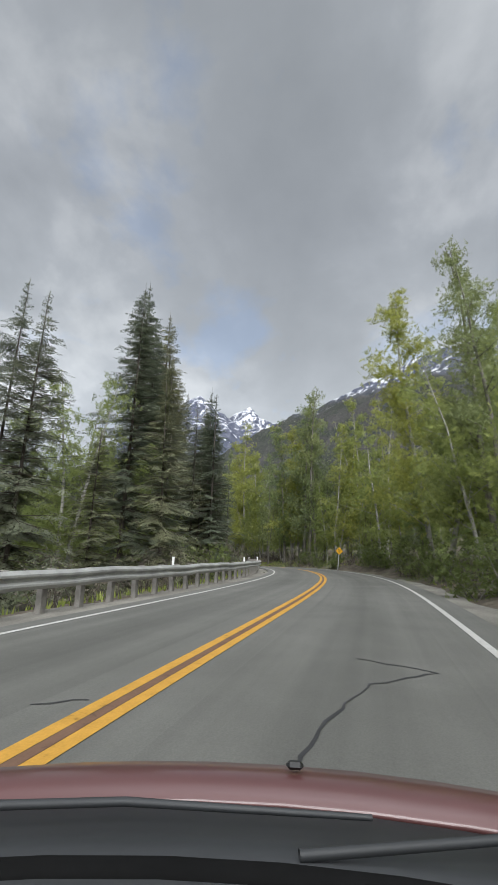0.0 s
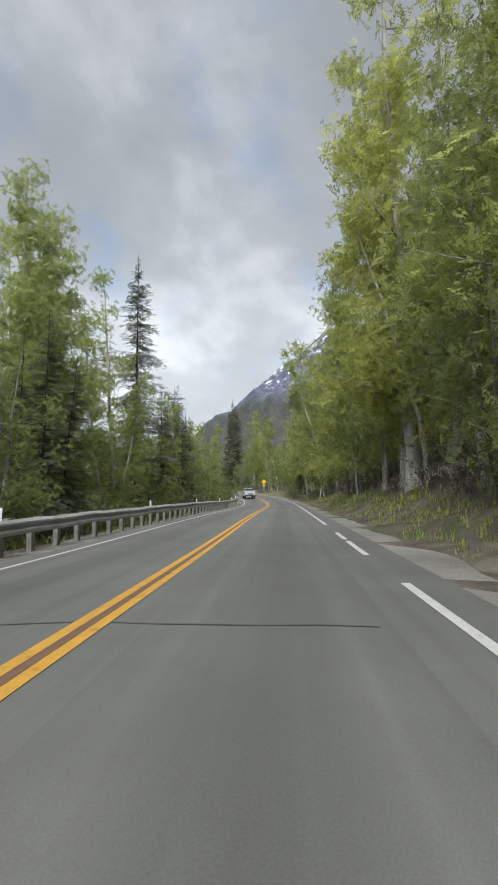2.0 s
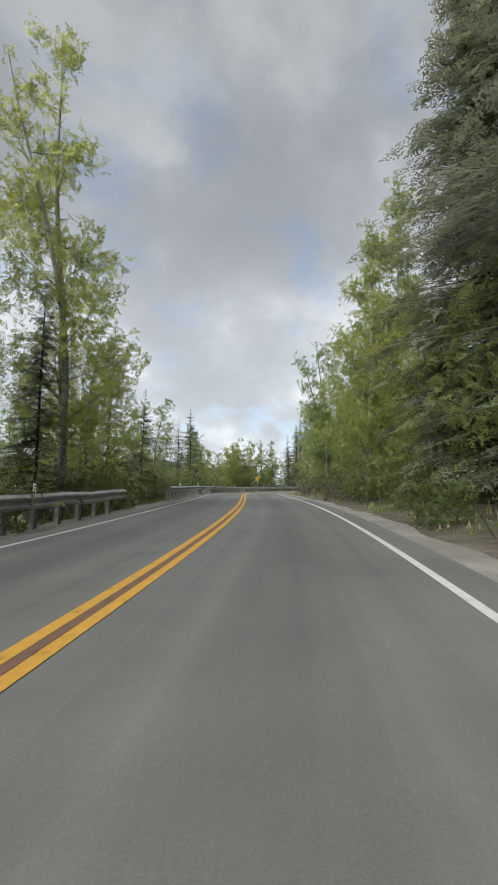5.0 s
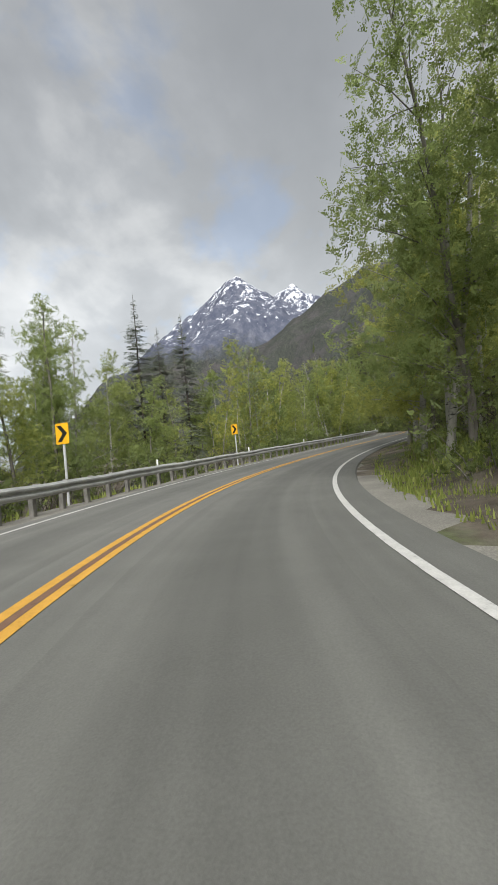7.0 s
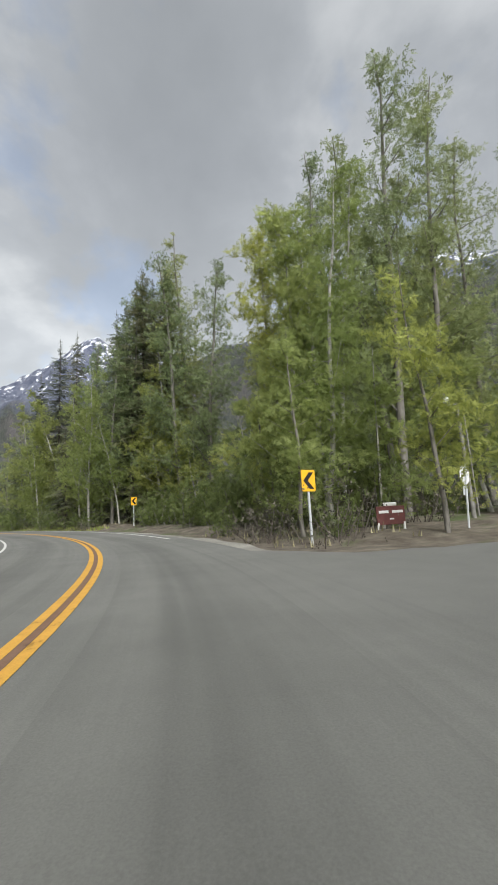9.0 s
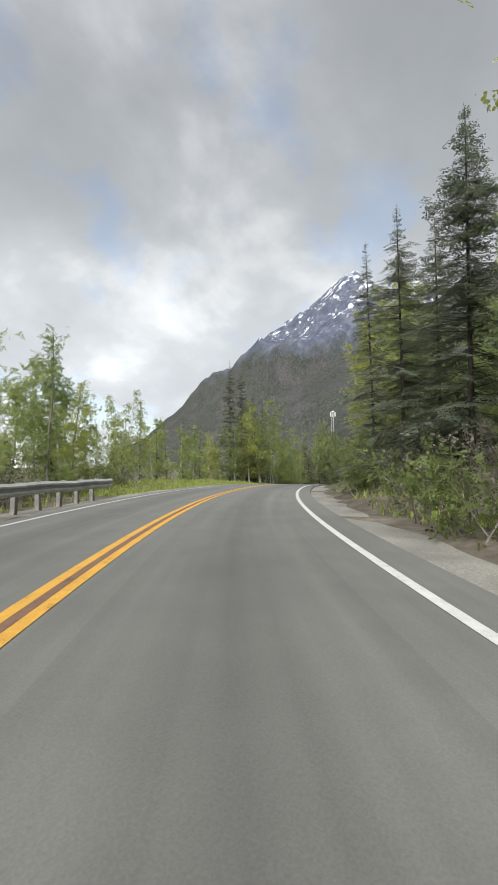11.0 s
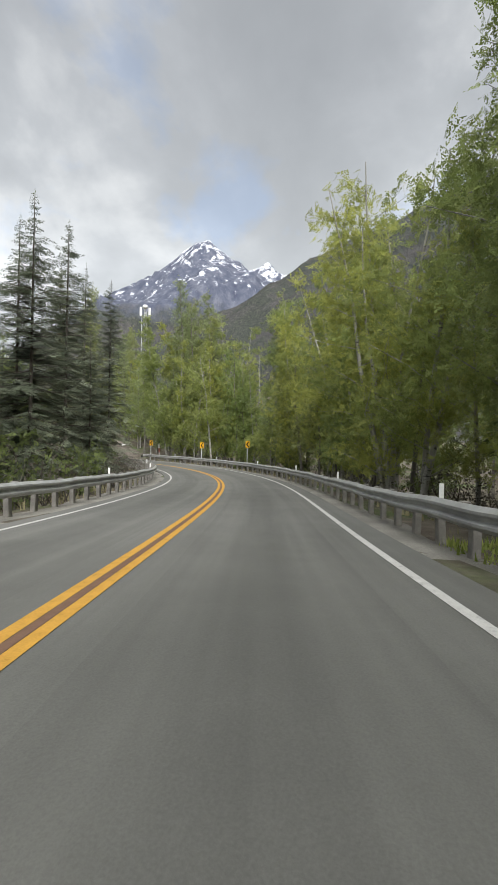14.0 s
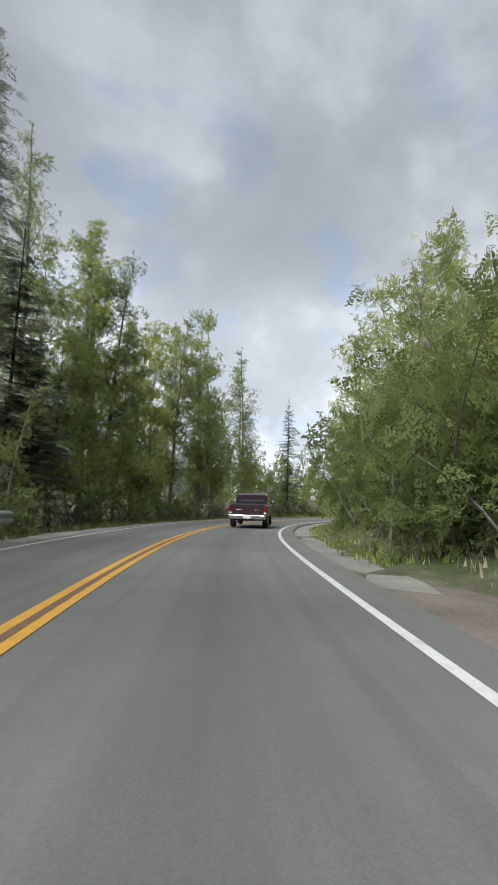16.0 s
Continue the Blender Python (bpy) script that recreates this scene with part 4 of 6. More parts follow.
tree_at("birch", 142.0, 7.0, 12.8)
tree_at("cotton", 180.0, 9.0, 19.9)
tree_at("aspen", 156.0, -9.0, 11.0)
tree_at("thin", 169.0, -13.2, 23.5, 0, 0)
tree_at("spruce", 179.0, -10.7, 26.1, 0, 0)
tree_at("birch", 186.0, -8.8, 20.7, 0, 0)
tree_at("spruce", 175.0, -10.0, 20.1)
tree_at("spruce", 180.0, -10.1, 22.1)
tree_at("thin", 167.0, -12.0, 16.9)
tree_at("birch", 192.0, -7.8, 23.0)
tree_at("birch", 172.0, -12.2, 16.7)
tree_at("spruce", 190.0, 8.2, 22.8)
tree_at("spruce", 195.0, 7.8, 22.8)
tree_at("birch", 206.0, 6.3, 18.0)
tree_at("birch", 197.0, -6.3, 18.6)
tree_at("spruce", 173.0, -9.0, 19.6)
tree_at("cotton", 185.0, -8.0, 20.2)
tree_at("birch", 169.0, 8.0, 17.7)
tree_at("spruce", 195.0, 9.0, 25.7)
tree_at("birch", 178.0, 8.0, 20.7)
tree_at("cotton", 161.0, -8.0, 14.9)
tree_at("birch", 208.0, 8.5, 22.2)
tree_at("birch", 162.0, 7.0, 12.5)
tree_at("birch", 244.0, 7.0, 13.3)
tree_at("spruce", 270.0, -16.8, 17.3)
tree_at("spruce", 271.0, -16.7, 17.8)
tree_at("spruce", 269.0, -16.8, 15.4)
tree_at("birch", 247.0, 7.4, 14.6)
tree_at("birch", 245.0, -7.5, 8.8)
tree_at("aspen", 247.0, -8.0, 8.9)
tree_at("aspen", 250.0, -8.0, 9.5)
tree_at("aspen", 254.0, -8.0, 10.4)
tree_at("aspen", 256.0, -8.0, 9.7)
tree_at("aspen", 267.0, -7.0, 9.3)
tree_at("birch", 246.0, 7.0, 9.3)
tree_at("birch", 249.0, -9.0, 10.3)
tree_at("birch", 253.0, -9.0, 10.6)
tree_at("spruce", 264.0, -10.0, 13.7)
tree_at("spruce", 262.0, -10.0, 11.7)
tree_at("spruce", 277.0, -9.0, 10.2)
tree_at("cotton", 256.0, -9.0, 11.3)
tree_at("birch", 246.0, -8.0, 9.0)
tree_at("birch", 265.0, 6.2, 12.4)
tree_at("birch", 269.0, 5.9, 13.2)
tree_at("spruce", 275.0, -9.0, 11.8)
tree_at("birch", 269.0, -9.0, 9.2)
tree_at("birch", 272.0, -9.0, 9.7)
tree_at("aspen", 288.0, -9.0, 12.6)
tree_at("aspen", 295.0, -9.0, 12.1)
tree_at("spruce", 284.0, -12.0, 13.6)
tree_at("aspen", 313.0, -8.0, 12.8)
tree_at("birch", 280.0, 5.5, 14.0)
tree_at("birch", 278.0, 5.7, 13.3)
tree_at("birch", 284.0, 5.5, 12.4)
tree_at("cotton", 285.0, -7.0, 11.4)
tree_at("birch", 286.0, -7.0, 10.8)
tree_at("birch", 293.0, 7.4, 17.7)
tree_at("aspen", 303.0, -8.0, 10.4)
tree_at("aspen", 316.0, -8.0, 11.1)
tree_at("birch", 320.0, 7.4, 17.6)
tree_at("birch", 291.0, -8.0, 10.6)
tree_at("birch", 309.0, -10.6, 13.1)
tree_at("birch", 310.0, -9.0, 13.3)
tree_at("birch", 316.0, -8.7, 14.0)
tree_at("birch", 318.0, -7.4, 13.7)
tree_at("aspen", 326.0, -6.2, 13.9)
tree_at("aspen", 304.0, -8.5, 10.6)
tree_at("aspen", 307.0, -8.2, 11.5)
tree_at("aspen", 311.0, -8.4, 12.8)
tree_at("birch", 332.0, 12.1, 19.5)
tree_at("birch", 328.0, 11.8, 19.4)
tree_at("birch", 320.0, 9.9, 18.5)
tree_at("aspen", 340.0, 20.0, 20.3)
tree_at("aspen", 342.0, 12.7, 19.8)
tree_at("aspen", 343.0, 10.2, 18.7)
tree_at("birch", 313.0, 8.9, 14.9)
tree_at("aspen", 344.0, 7.6, 18.5)
tree_at("birch", 301.0, 7.5, 19.9)
tree_at("birch", 299.0, 6.0, 13.4)
tree_at("birch", 297.0, 6.3, 16.9)
tree_at("aspen", 299.0, 6.5, 11.9)
tree_at("birch", 303.0, 6.7, 23.3)
tree_at("birch", 303.0, -7.0, 10.0)
tree_at("birch", 308.0, -7.0, 11.2)
tree_at("cotton", 305.0, 6.5, 14.5)
tree_at("birch", 312.0, 7.0, 11.3)
tree_at("aspen", 329.0, 9.0, 17.0)
tree_at("birch", 299.0, 6.3, 10.4)
tree_at("aspen", 313.0, -7.0, 12.2)
tree_at("aspen", 339.0, 9.0, 17.3)
tree_at("birch", 341.0, 9.0, 17.8)
tree_at("birch", 348.0, 9.0, 15.9)
tree_at("cotton", 352.0, 20.6, 29.3)
tree_at("cotton", 349.0, 26.2, 29.7)
tree_at("cotton", 349.0, 21.1, 29.4)
tree_at("cotton", 347.0, 28.6, 29.3)
tree_at("birch", 344.0, 26.9, 23.8)
tree_at("aspen", 346.0, 22.4, 17.6)
tree_at("birch", 357.0, 7.8, 16.6)
tree_at("birch", 364.0, 6.4, 14.6)
tree_at("aspen", 358.0, 10.6, 17.7)
tree_at("spruce", 356.0, 8.0, 19.0)
tree_at("cotton", 363.0, 8.0, 21.5)
tree_at("cotton", 343.0, 12.0, 23.8)
tree_at("cotton", 342.0, 16.0, 25.7)
tree_at("cotton", 342.0, 18.0, 24.4)
tree_at("birch", 345.0, 9.0, 14.7)
tree_at("birch", 351.0, 8.0, 14.0)
tree_at("aspen", 348.0, 9.0, 16.0)
tree_at("cotton", 342.0, 22.0, 22.2)
tree_at("birch", 369.0, 8.0, 15.8)
tree_at("spruce", 363.0, 11.3, 26.5)
tree_at("spruce", 363.0, 12.5, 25.5)
tree_at("spruce", 369.0, 11.5, 24.1)
tree_at("cotton", 372.0, 10.9, 22.2)
tree_at("spruce", 360.0, 12.0, 25.5)
tree_at("cotton", 364.0, 10.5, 28.1)
tree_at("cotton", 359.0, 13.7, 20.9)
tree_at("birch", 356.0, 11.5, 7.5)
tree_at("birch", 354.0, 11.0, 9.2)
tree_at("aspen", 358.0, 10.9, 6.6)
tree_at("spruce", 378.0, 10.6, 23.9)
tree_at("cotton", 376.0, 10.8, 23.3)
tree_at("spruce", 382.0, 9.9, 24.5)
tree_at("birch", 378.0, 9.7, 18.5)
tree_at("spruce", 386.0, 8.7, 20.3)
tree_at("birch", 383.0, 7.3, 15.5)
tree_at("cotton", 389.0, 7.3, 17.6)
tree_at("spruce", 366.0, 11.1, 23.8)
tree_at("cotton", 368.0, 10.4, 20.6)
tree_at("aspen", 362.0, 11.0, 6.9)
tree_at("birch", 359.0, 12.4, 11.2)
tree_at("spruce", 368.0, 13.4, 28.3)
tree_at("birch", 366.0, 10.8, 11.8)
tree_at("birch", 369.0, 10.1, 10.7)
tree_at("birch", 382.0, -7.0, 14.4)
tree_at("birch", 444.0, 8.6, 15.5)
tree_at("birch", 448.0, 9.4, 19.6)
tree_at("birch", 450.0, 11.1, 20.3)
tree_at("birch", 453.0, 9.2, 23.7)
tree_at("birch", 459.0, -10.3, 14.5)
tree_at("birch", 464.0, -10.0, 14.6)
tree_at("birch", 456.0, -10.7, 11.5)
tree_at("birch", 451.0, 7.3, 20.5)
tree_at("birch", 448.0, 8.3, 19.9)
tree_at("birch", 457.0, 6.3, 18.8)
tree_at("birch", 444.0, 8.4, 16.5)
tree_at("aspen", 449.0, 7.9, 15.1)
tree_at("aspen", 462.0, 5.4, 14.7)
tree_at("birch", 455.0, 7.6, 18.5)
tree_at("birch", 453.0, 8.7, 25.5)
tree_at("aspen", 445.0, 7.7, 9.5)
tree_at("thin", 461.0, -14.0, 18.7)
tree_at("thin", 466.0, -14.0, 15.5)
tree_at("thin", 471.0, -14.0, 15.6)
tree_at("birch", 478.0, 7.4, 12.0)
tree_at("birch", 457.0, 8.0, 18.0)
tree_at("birch", 446.0, 6.4, 14.8)
tree_at("birch", 467.0, 6.8, 21.1)
tree_at("birch", 471.0, 6.5, 21.4)
tree_at("aspen", 473.0, 5.9, 9.8)
tree_at("birch", 463.0, 7.1, 18.0)
tree_at("aspen", 467.0, 6.4, 13.7)
tree_at("birch", 463.0, 8.2, 17.1)
tree_at("birch", 474.0, 7.4, 23.5)
tree_at("birch", 524.0, 7.4, 14.6)
tree_at("aspen", 475.0, -12.0, 12.0)
tree_at("aspen", 478.0, -12.0, 12.2)
tree_at("aspen", 487.0, -12.0, 14.8)
tree_at("birch", 488.0, 7.4, 18.2)
tree_at("birch", 464.0, 7.4, 15.9)
tree_at("spruce", 494.0, -11.7, 13.0)
tree_at("spruce", 497.0, -11.0, 13.0)
tree_at("spruce", 501.0, -10.0, 13.0)
tree_at("spruce", 490.0, -10.9, 14.2)
tree_at("spruce", 502.0, -8.8, 13.0)
tree_at("spruce", 496.0, -9.0, 13.0)
tree_at("birch", 490.0, 8.7, 19.1)
tree_at("birch", 486.0, 8.7, 14.1)
tree_at("aspen", 495.0, 8.1, 18.1)
tree_at("birch", 481.0, 8.1, 13.0)
tree_at("birch", 507.0, 6.6, 19.2)
tree_at("birch", 492.0, 8.7, 20.2)
tree_at("birch", 489.0, 6.8, 13.7, -16, 100)
tree_at("birch", 491.0, -9.5, 15.8)
tree_at("spruce", 498.0, -9.0, 13.0)
tree_at("spruce", 528.0, -8.0, 14.3)
tree_at("birch", 495.0, 7.4, 17.7)
tree_at("birch", 482.0, 6.6, 10.5)
tree_at("thin", 493.0, -12.0, 12.6)
tree_at("spruce", 504.0, -9.0, 13.0)
tree_at("birch", 521.0, 6.3, 13.0)
tree_at("birch", 515.0, 7.3, 22.0)
tree_at("birch", 511.0, 8.6, 22.0)
tree_at("spruce", 512.0, -8.0, 18.0)
tree_at("spruce", 503.0, -8.0, 13.4)
tree_at("spruce", 507.0, -8.5, 12.9)
tree_at("birch", 539.0, 7.5, 15.7)
tree_at("birch", 512.0, 7.4, 16.6)
tree_at("spruce", 521.0, -7.0, 11.8)
tree_at("birch", 501.0, 6.8, 11.4)
tree_at("spruce", 502.0, -7.0, 9.2)
tree_at("birch", 532.0, 9.5, 17.5)
tree_at("birch", 527.0, 8.6, 13.5)
tree_at("birch", 530.0, 8.1, 16.8)
tree_at("aspen", 525.0, 7.2, 12.8)
tree_at("aspen", 562.0, 7.8, 21.0)
tree_at("birch", 560.0, 10.8, 21.7)
tree_at("aspen", 554.0, 10.8, 19.5)
tree_at("birch", 567.0, 8.2, 14.6)
tree_at("birch", 550.0, 10.2, 14.2)
tree_at("aspen", 545.0, 9.6, 17.4)
tree_at("birch", 541.0, 9.1, 17.8)
tree_at("birch", 534.0, 8.2, 12.0)
tree_at("spruce", 540.0, -8.5, 16.5)
tree_at("spruce", 544.0, -6.4, 16.2)
tree_at("thin", 542.0, -10.2, 16.8)
tree_at("spruce", 522.0, -8.0, 11.7)
tree_at("birch", 530.0, 7.4, 14.3)
tree_at("birch", 522.0, 6.8, 13.9)
tree_at("aspen", 556.0, 8.0, 18.1)
tree_at("aspen", 549.0, 8.0, 14.4)
tree_at("birch", 537.0, 7.5, 14.0)
tree_at("birch", 519.0, 6.8, 13.1)
tree_at("cotton", 564.0, 9.6, 23.5)
tree_at("cotton", 563.0, 11.9, 24.2)
tree_at("cotton", 559.0, 12.4, 23.4)
tree_at("birch", 565.0, 7.7, 18.6)
tree_at("birch", 554.0, 10.1, 14.3)
tree_at("aspen", 558.0, 7.3, 17.1)
tree_at("aspen", 549.0, 8.8, 11.7)
tree_at("birch", 546.0, 8.6, 10.7)
tree_at("birch", 544.0, 8.7, 10.5)
tree_at("aspen", 571.0, 6.2, 9.8)
tree_at("aspen", 569.0, 7.3, 9.6)
tree_at("cotton", 543.0, 9.7, 18.2)
tree_at("cotton", 542.0, 11.0, 18.3)
tree_at("cotton", 540.0, 11.5, 16.9)
tree_at("cotton", 538.0, 11.4, 16.1)
tree_at("cotton", 548.0, -6.9, 17.9)
tree_at("spruce", 554.0, -6.4, 14.3)
tree_at("cotton", 556.0, 9.0, 21.4)
tree_at("cotton", 564.0, 9.0, 23.4)
tree_at("cotton", 539.0, 7.0, 14.0)
tree_at("cotton", 536.0, 7.0, 11.9)
tree_at("cotton", 533.0, 7.0, 9.8)
tree_at("aspen", 548.0, 8.0, 12.2)
tree_at("aspen", 542.0, 7.5, 8.3)
tree_at("cotton", 576.0, 9.0, 14.1)
tree_at("aspen", 554.0, 9.0, 15.9)
tree_at("spruce", 564.0, -5.5, 17.1, 0, 0)
tree_at("cotton", 584.0, 11.5, 17.9)
tree_at("cotton", 579.0, 12.7, 17.8)
tree_at("cotton", 572.0, 11.9, 16.5)
tree_at("cotton", 563.0, 8.9, 21.4)
tree_at("cotton", 560.0, 8.9, 22.5)
tree_at("cotton", 558.0, 9.2, 22.3)
tree_at("cotton", 561.0, 7.5, 16.3)
tree_at("cotton", 577.0, 10.0, 15.2)
tree_at("cotton", 572.0, 10.0, 12.8)
tree_at("birch", 556.0, 7.4, 15.5)
tree_at("birch", 552.0, 6.8, 13.4)
tree_at("birch", 583.0, 9.0, 10.2)
tree_at("birch", 558.0, 7.2, 12.9)
tree_at("cotton", 589.0, 14.6, 21.0)
tree_at("cotton", 592.0, 17.7, 22.9)
tree_at("cotton", 589.0, 18.5, 22.2)
tree_at("cotton", 590.0, 21.1, 23.6)
tree_at("cotton", 582.0, 19.2, 21.6)
tree_at("birch", 598.0, 17.0, 16.7)
tree_at("aspen", 600.0, 20.3, 17.7)
tree_at("aspen", 595.0, 22.0, 16.4)
tree_at("birch", 591.0, 23.2, 17.2)
tree_at("aspen", 584.0, 20.9, 15.0)
tree_at("birch", 599.0, 15.2, 14.7)
tree_at("aspen", 602.0, 13.6, 13.8)
tree_at("aspen", 609.0, 10.5, 13.6)
tree_at("birch", 595.0, 11.6, 8.3)
tree_at("birch", 590.0, 12.4, 7.5)
tree_at("aspen", 579.0, 16.6, 8.3)
tree_at("birch", 576.0, 14.5, 12.5)
tree_at("birch", 585.0, -5.8, 16.7)
tree_at("spruce", 579.0, -5.5, 13.2)
tree_at("spruce", 593.0, -9.0, 22.6)
tree_at("birch", 604.0, -9.0, 22.1)
tree_at("birch", 620.0, -9.0, 21.8)
tree_at("cotton", 627.0, -9.0, 20.9)
tree_at("cotton", 588.0, 16.0, 20.5)
tree_at("cotton", 582.0, 16.0, 17.9)
tree_at("cotton", 576.0, 14.0, 15.6)
tree_at("aspen", 582.0, 9.0, 7.9)
tree_at("cotton", 590.0, 9.0, 7.9)
tree_at("spruce", 595.0, -8.0, 14.1)
tree_at("birch", 611.0, -9.0, 20.8)
tree_at("cotton", 588.0, 13.0, 12.9)
tree_at("spruce", 585.0, -7.0, 12.4)
tree_at("birch", 588.0, 7.6, 9.0)
tree_at("birch", 592.0, 7.9, 11.0)
tree_at("birch", 595.0, 7.8, 11.4)
tree_at("birch", 600.0, 7.3, 9.7)
tree_at("aspen", 590.0, 7.4, 6.9)
tree_at("aspen", 594.0, 7.2, 6.4)
tree_at("aspen", 587.0, 7.3, 5.2)
tree_at("birch", 599.0, -8.7, 16.0)
tree_at("birch", 603.0, -8.3, 19.3)
tree_at("aspen", 607.0, -8.4, 15.9)
tree_at("cotton", 613.0, -8.8, 20.1)
tree_at("birch", 617.0, -8.5, 20.0)
tree_at("aspen", 601.0, -8.3, 14.7)
tree_at("aspen", 609.0, 6.3, 9.7)
tree_at("cotton", 597.0, -9.0, 21.0)
tree_at("birch", 600.0, -9.0, 18.9)
tree_at("cotton", 604.0, -9.0, 19.7)
tree_at("birch", 608.0, -9.0, 16.3)
tree_at("birch", 613.0, -10.0, 19.8)
tree_at("cotton", 621.0, -10.0, 21.1)
tree_at("cotton", 628.0, -10.0, 18.3)
tree_at("spruce", 638.0, -9.0, 16.8)
tree_at("birch", 586.0, 6.6, 7.5)
tree_at("cotton", 592.0, 6.8, 9.6)
tree_at("birch", 598.0, 7.0, 8.9)
tree_at("spruce", 596.0, -7.5, 8.9)
tree_at("cotton", 588.0, 6.6, 8.1)
tree_at("cotton", 341.0, 15.5, 29.0)
tree_at("cotton", 341.5, 19.0, 30.5)
tree_at("cotton", 342.0, 24.0, 29.0)
tree_at("cotton", 340.5, 28.0, 27.0)
tree_at("cotton", 356.0, 10.8, 27.0)
tree_at("cotton", 354.5, 12.6, 27.0)
tree_at("cotton", 358.5, 13.4, 29.0)
tree_at("cotton", 287.0, 7.2, 21.0)
tree_at("cotton", 290.0, 7.6, 25.0)
tree_at("cotton", 294.0, 7.0, 25.0)
tree_at("cotton", 57.0, 6.9, 25.5)
tree_at("cotton", 60.0, 7.6, 27.0)
tree_at("cotton", 66.0, 6.8, 22.5)
tree_at("cotton", 560.5, 10.0, 27.0)
tree_at("cotton", 557.0, 11.0, 26.0)
tree_at("thin", 454.5, -13.0, 17.5)
tree_at("thin", 458.0, -12.0, 14.0)
tree_at("thin", 463.0, -12.5, 14.5)
tree_at("cotton", 618.0, 27.0, 26.0)
tree_at("cotton", 621.0, 29.0, 27.0)
tree_at("spruce", 616.0, 30.0, 20.0)
tree_at("cotton", 624.0, 27.0, 28.0)
tree_at("spruce", 622.0, 27.5, 16.0)
tree_at("cotton", 626.0, 31.0, 27.0)
tree_at("spruce", 619.0, 31.0, 17.0)
tree_at("aspen", 584.0, 22.0, 9.0)
tree_at("aspen", 588.0, 25.0, 11.0)
tree_at("birch", 580.0, 19.5, 8.0)
tree_at("cotton", 593.0, 28.0, 20.0)
tree_at("birch", 503.0, 8.2, 16.0)
tree_at("cotton", 507.0, 9.0, 18.0)
tree_at("birch", 511.0, 8.6, 18.0)
tree_at("birch", 104.5, 6.9, 13.6, 14.0, 119.0)
tree_at("birch", 106.5, 7.2, 14.0, 13.0, 119.0)
tree_at("birch", 318.5, 14.0, 11.0)
tree_at("aspen", 317.0, 18.0, 13.0)
tree_at("birch", 319.0, 22.0, 14.0)
tree_at("spruce", 316.0, 25.0, 14.0)
tree_at("birch", 320.0, 30.0, 15.0)
tree_at("aspen", 319.5, 37.0, 15.0)

plant_side(-1, LEFT_WOODS, 5)
plant_side(1, RIGHT_WOODS, 9)
thicket = random.Random(15)
for _ in range(60):
    # the thicket behind the signs at the side road
    p = on_road(thicket.uniform(338, 356), thicket.uniform(7.5, 26))
    undergrowth.append((0 if thicket.random() < 0.75 else 1, p.x, p.y, thicket.uniform(0.9, 1.7), thicket.uniform(0, 6.28), thicket.uniform(0.9, 1.3)))


for _ in range(46):
    # the bushes between the gate and the bend
    p = on_road(thicket.uniform(584, 606), thicket.uniform(6.2, 11.0))
    undergrowth.append((0 if thicket.random() < 0.7 else 1, p.x, p.y, thicket.uniform(1.1, 2.1), thicket.uniform(0, 6.28), thicket.uniform(0.9, 1.3)))


for _ in range(34):
    # the thicket on the near corner of the side road
    p = on_road(thicket.uniform(308, 318), thicket.uniform(9.2, 17.0))
    undergrowth.append((1 if thicket.random() < 0.6 else 0, p.x, p.y, thicket.uniform(0.9, 1.6), thicket.uniform(0, 6.28), thicket.uniform(0.9, 1.3)))


def mass(name, label, category, spots, names):
    """Many plants as one thing: the woody parts in one mesh, the leaves in another. spots: (wood, leaves, x, y, z, scale, turn, tall)."""
    root = empty(name, Matrix.Identity(4), label, category)
    root["kind"] = "stuff"
    for which, pn in enumerate(names):
        V, F, n, cache = [], [], 0, {}
        for sp in spots:
            me = sp[which]
            if me.name not in cache:
                co = np.empty(len(me.vertices) * 3)
                me.vertices.foreach_get("co", co)
                cache[me.name] = (co.reshape(-1, 3), [tuple(pl.vertices) for pl in me.polygons])
            co, polys = cache[me.name]
            x, y, z, sc, w, tall = sp[2:]
            m = np.array([[math.cos(w) * sc, -math.sin(w) * sc, 0], [math.sin(w) * sc, math.cos(w) * sc, 0], [0, 0, sc * tall]])
            V.append(co @ m.T + (x, y, z))
            F += [tuple(i + n for i in q) for q in polys]
            n += len(co)
        me = bpy.data.meshes.new(pn)
        me.from_pydata(np.concatenate(V).tolist(), [], F)
        me.materials.append(spots[0][which].materials[0])
        ob = new(pn, me)
        ob.parent = root
        ob["kind"] = "stuff"


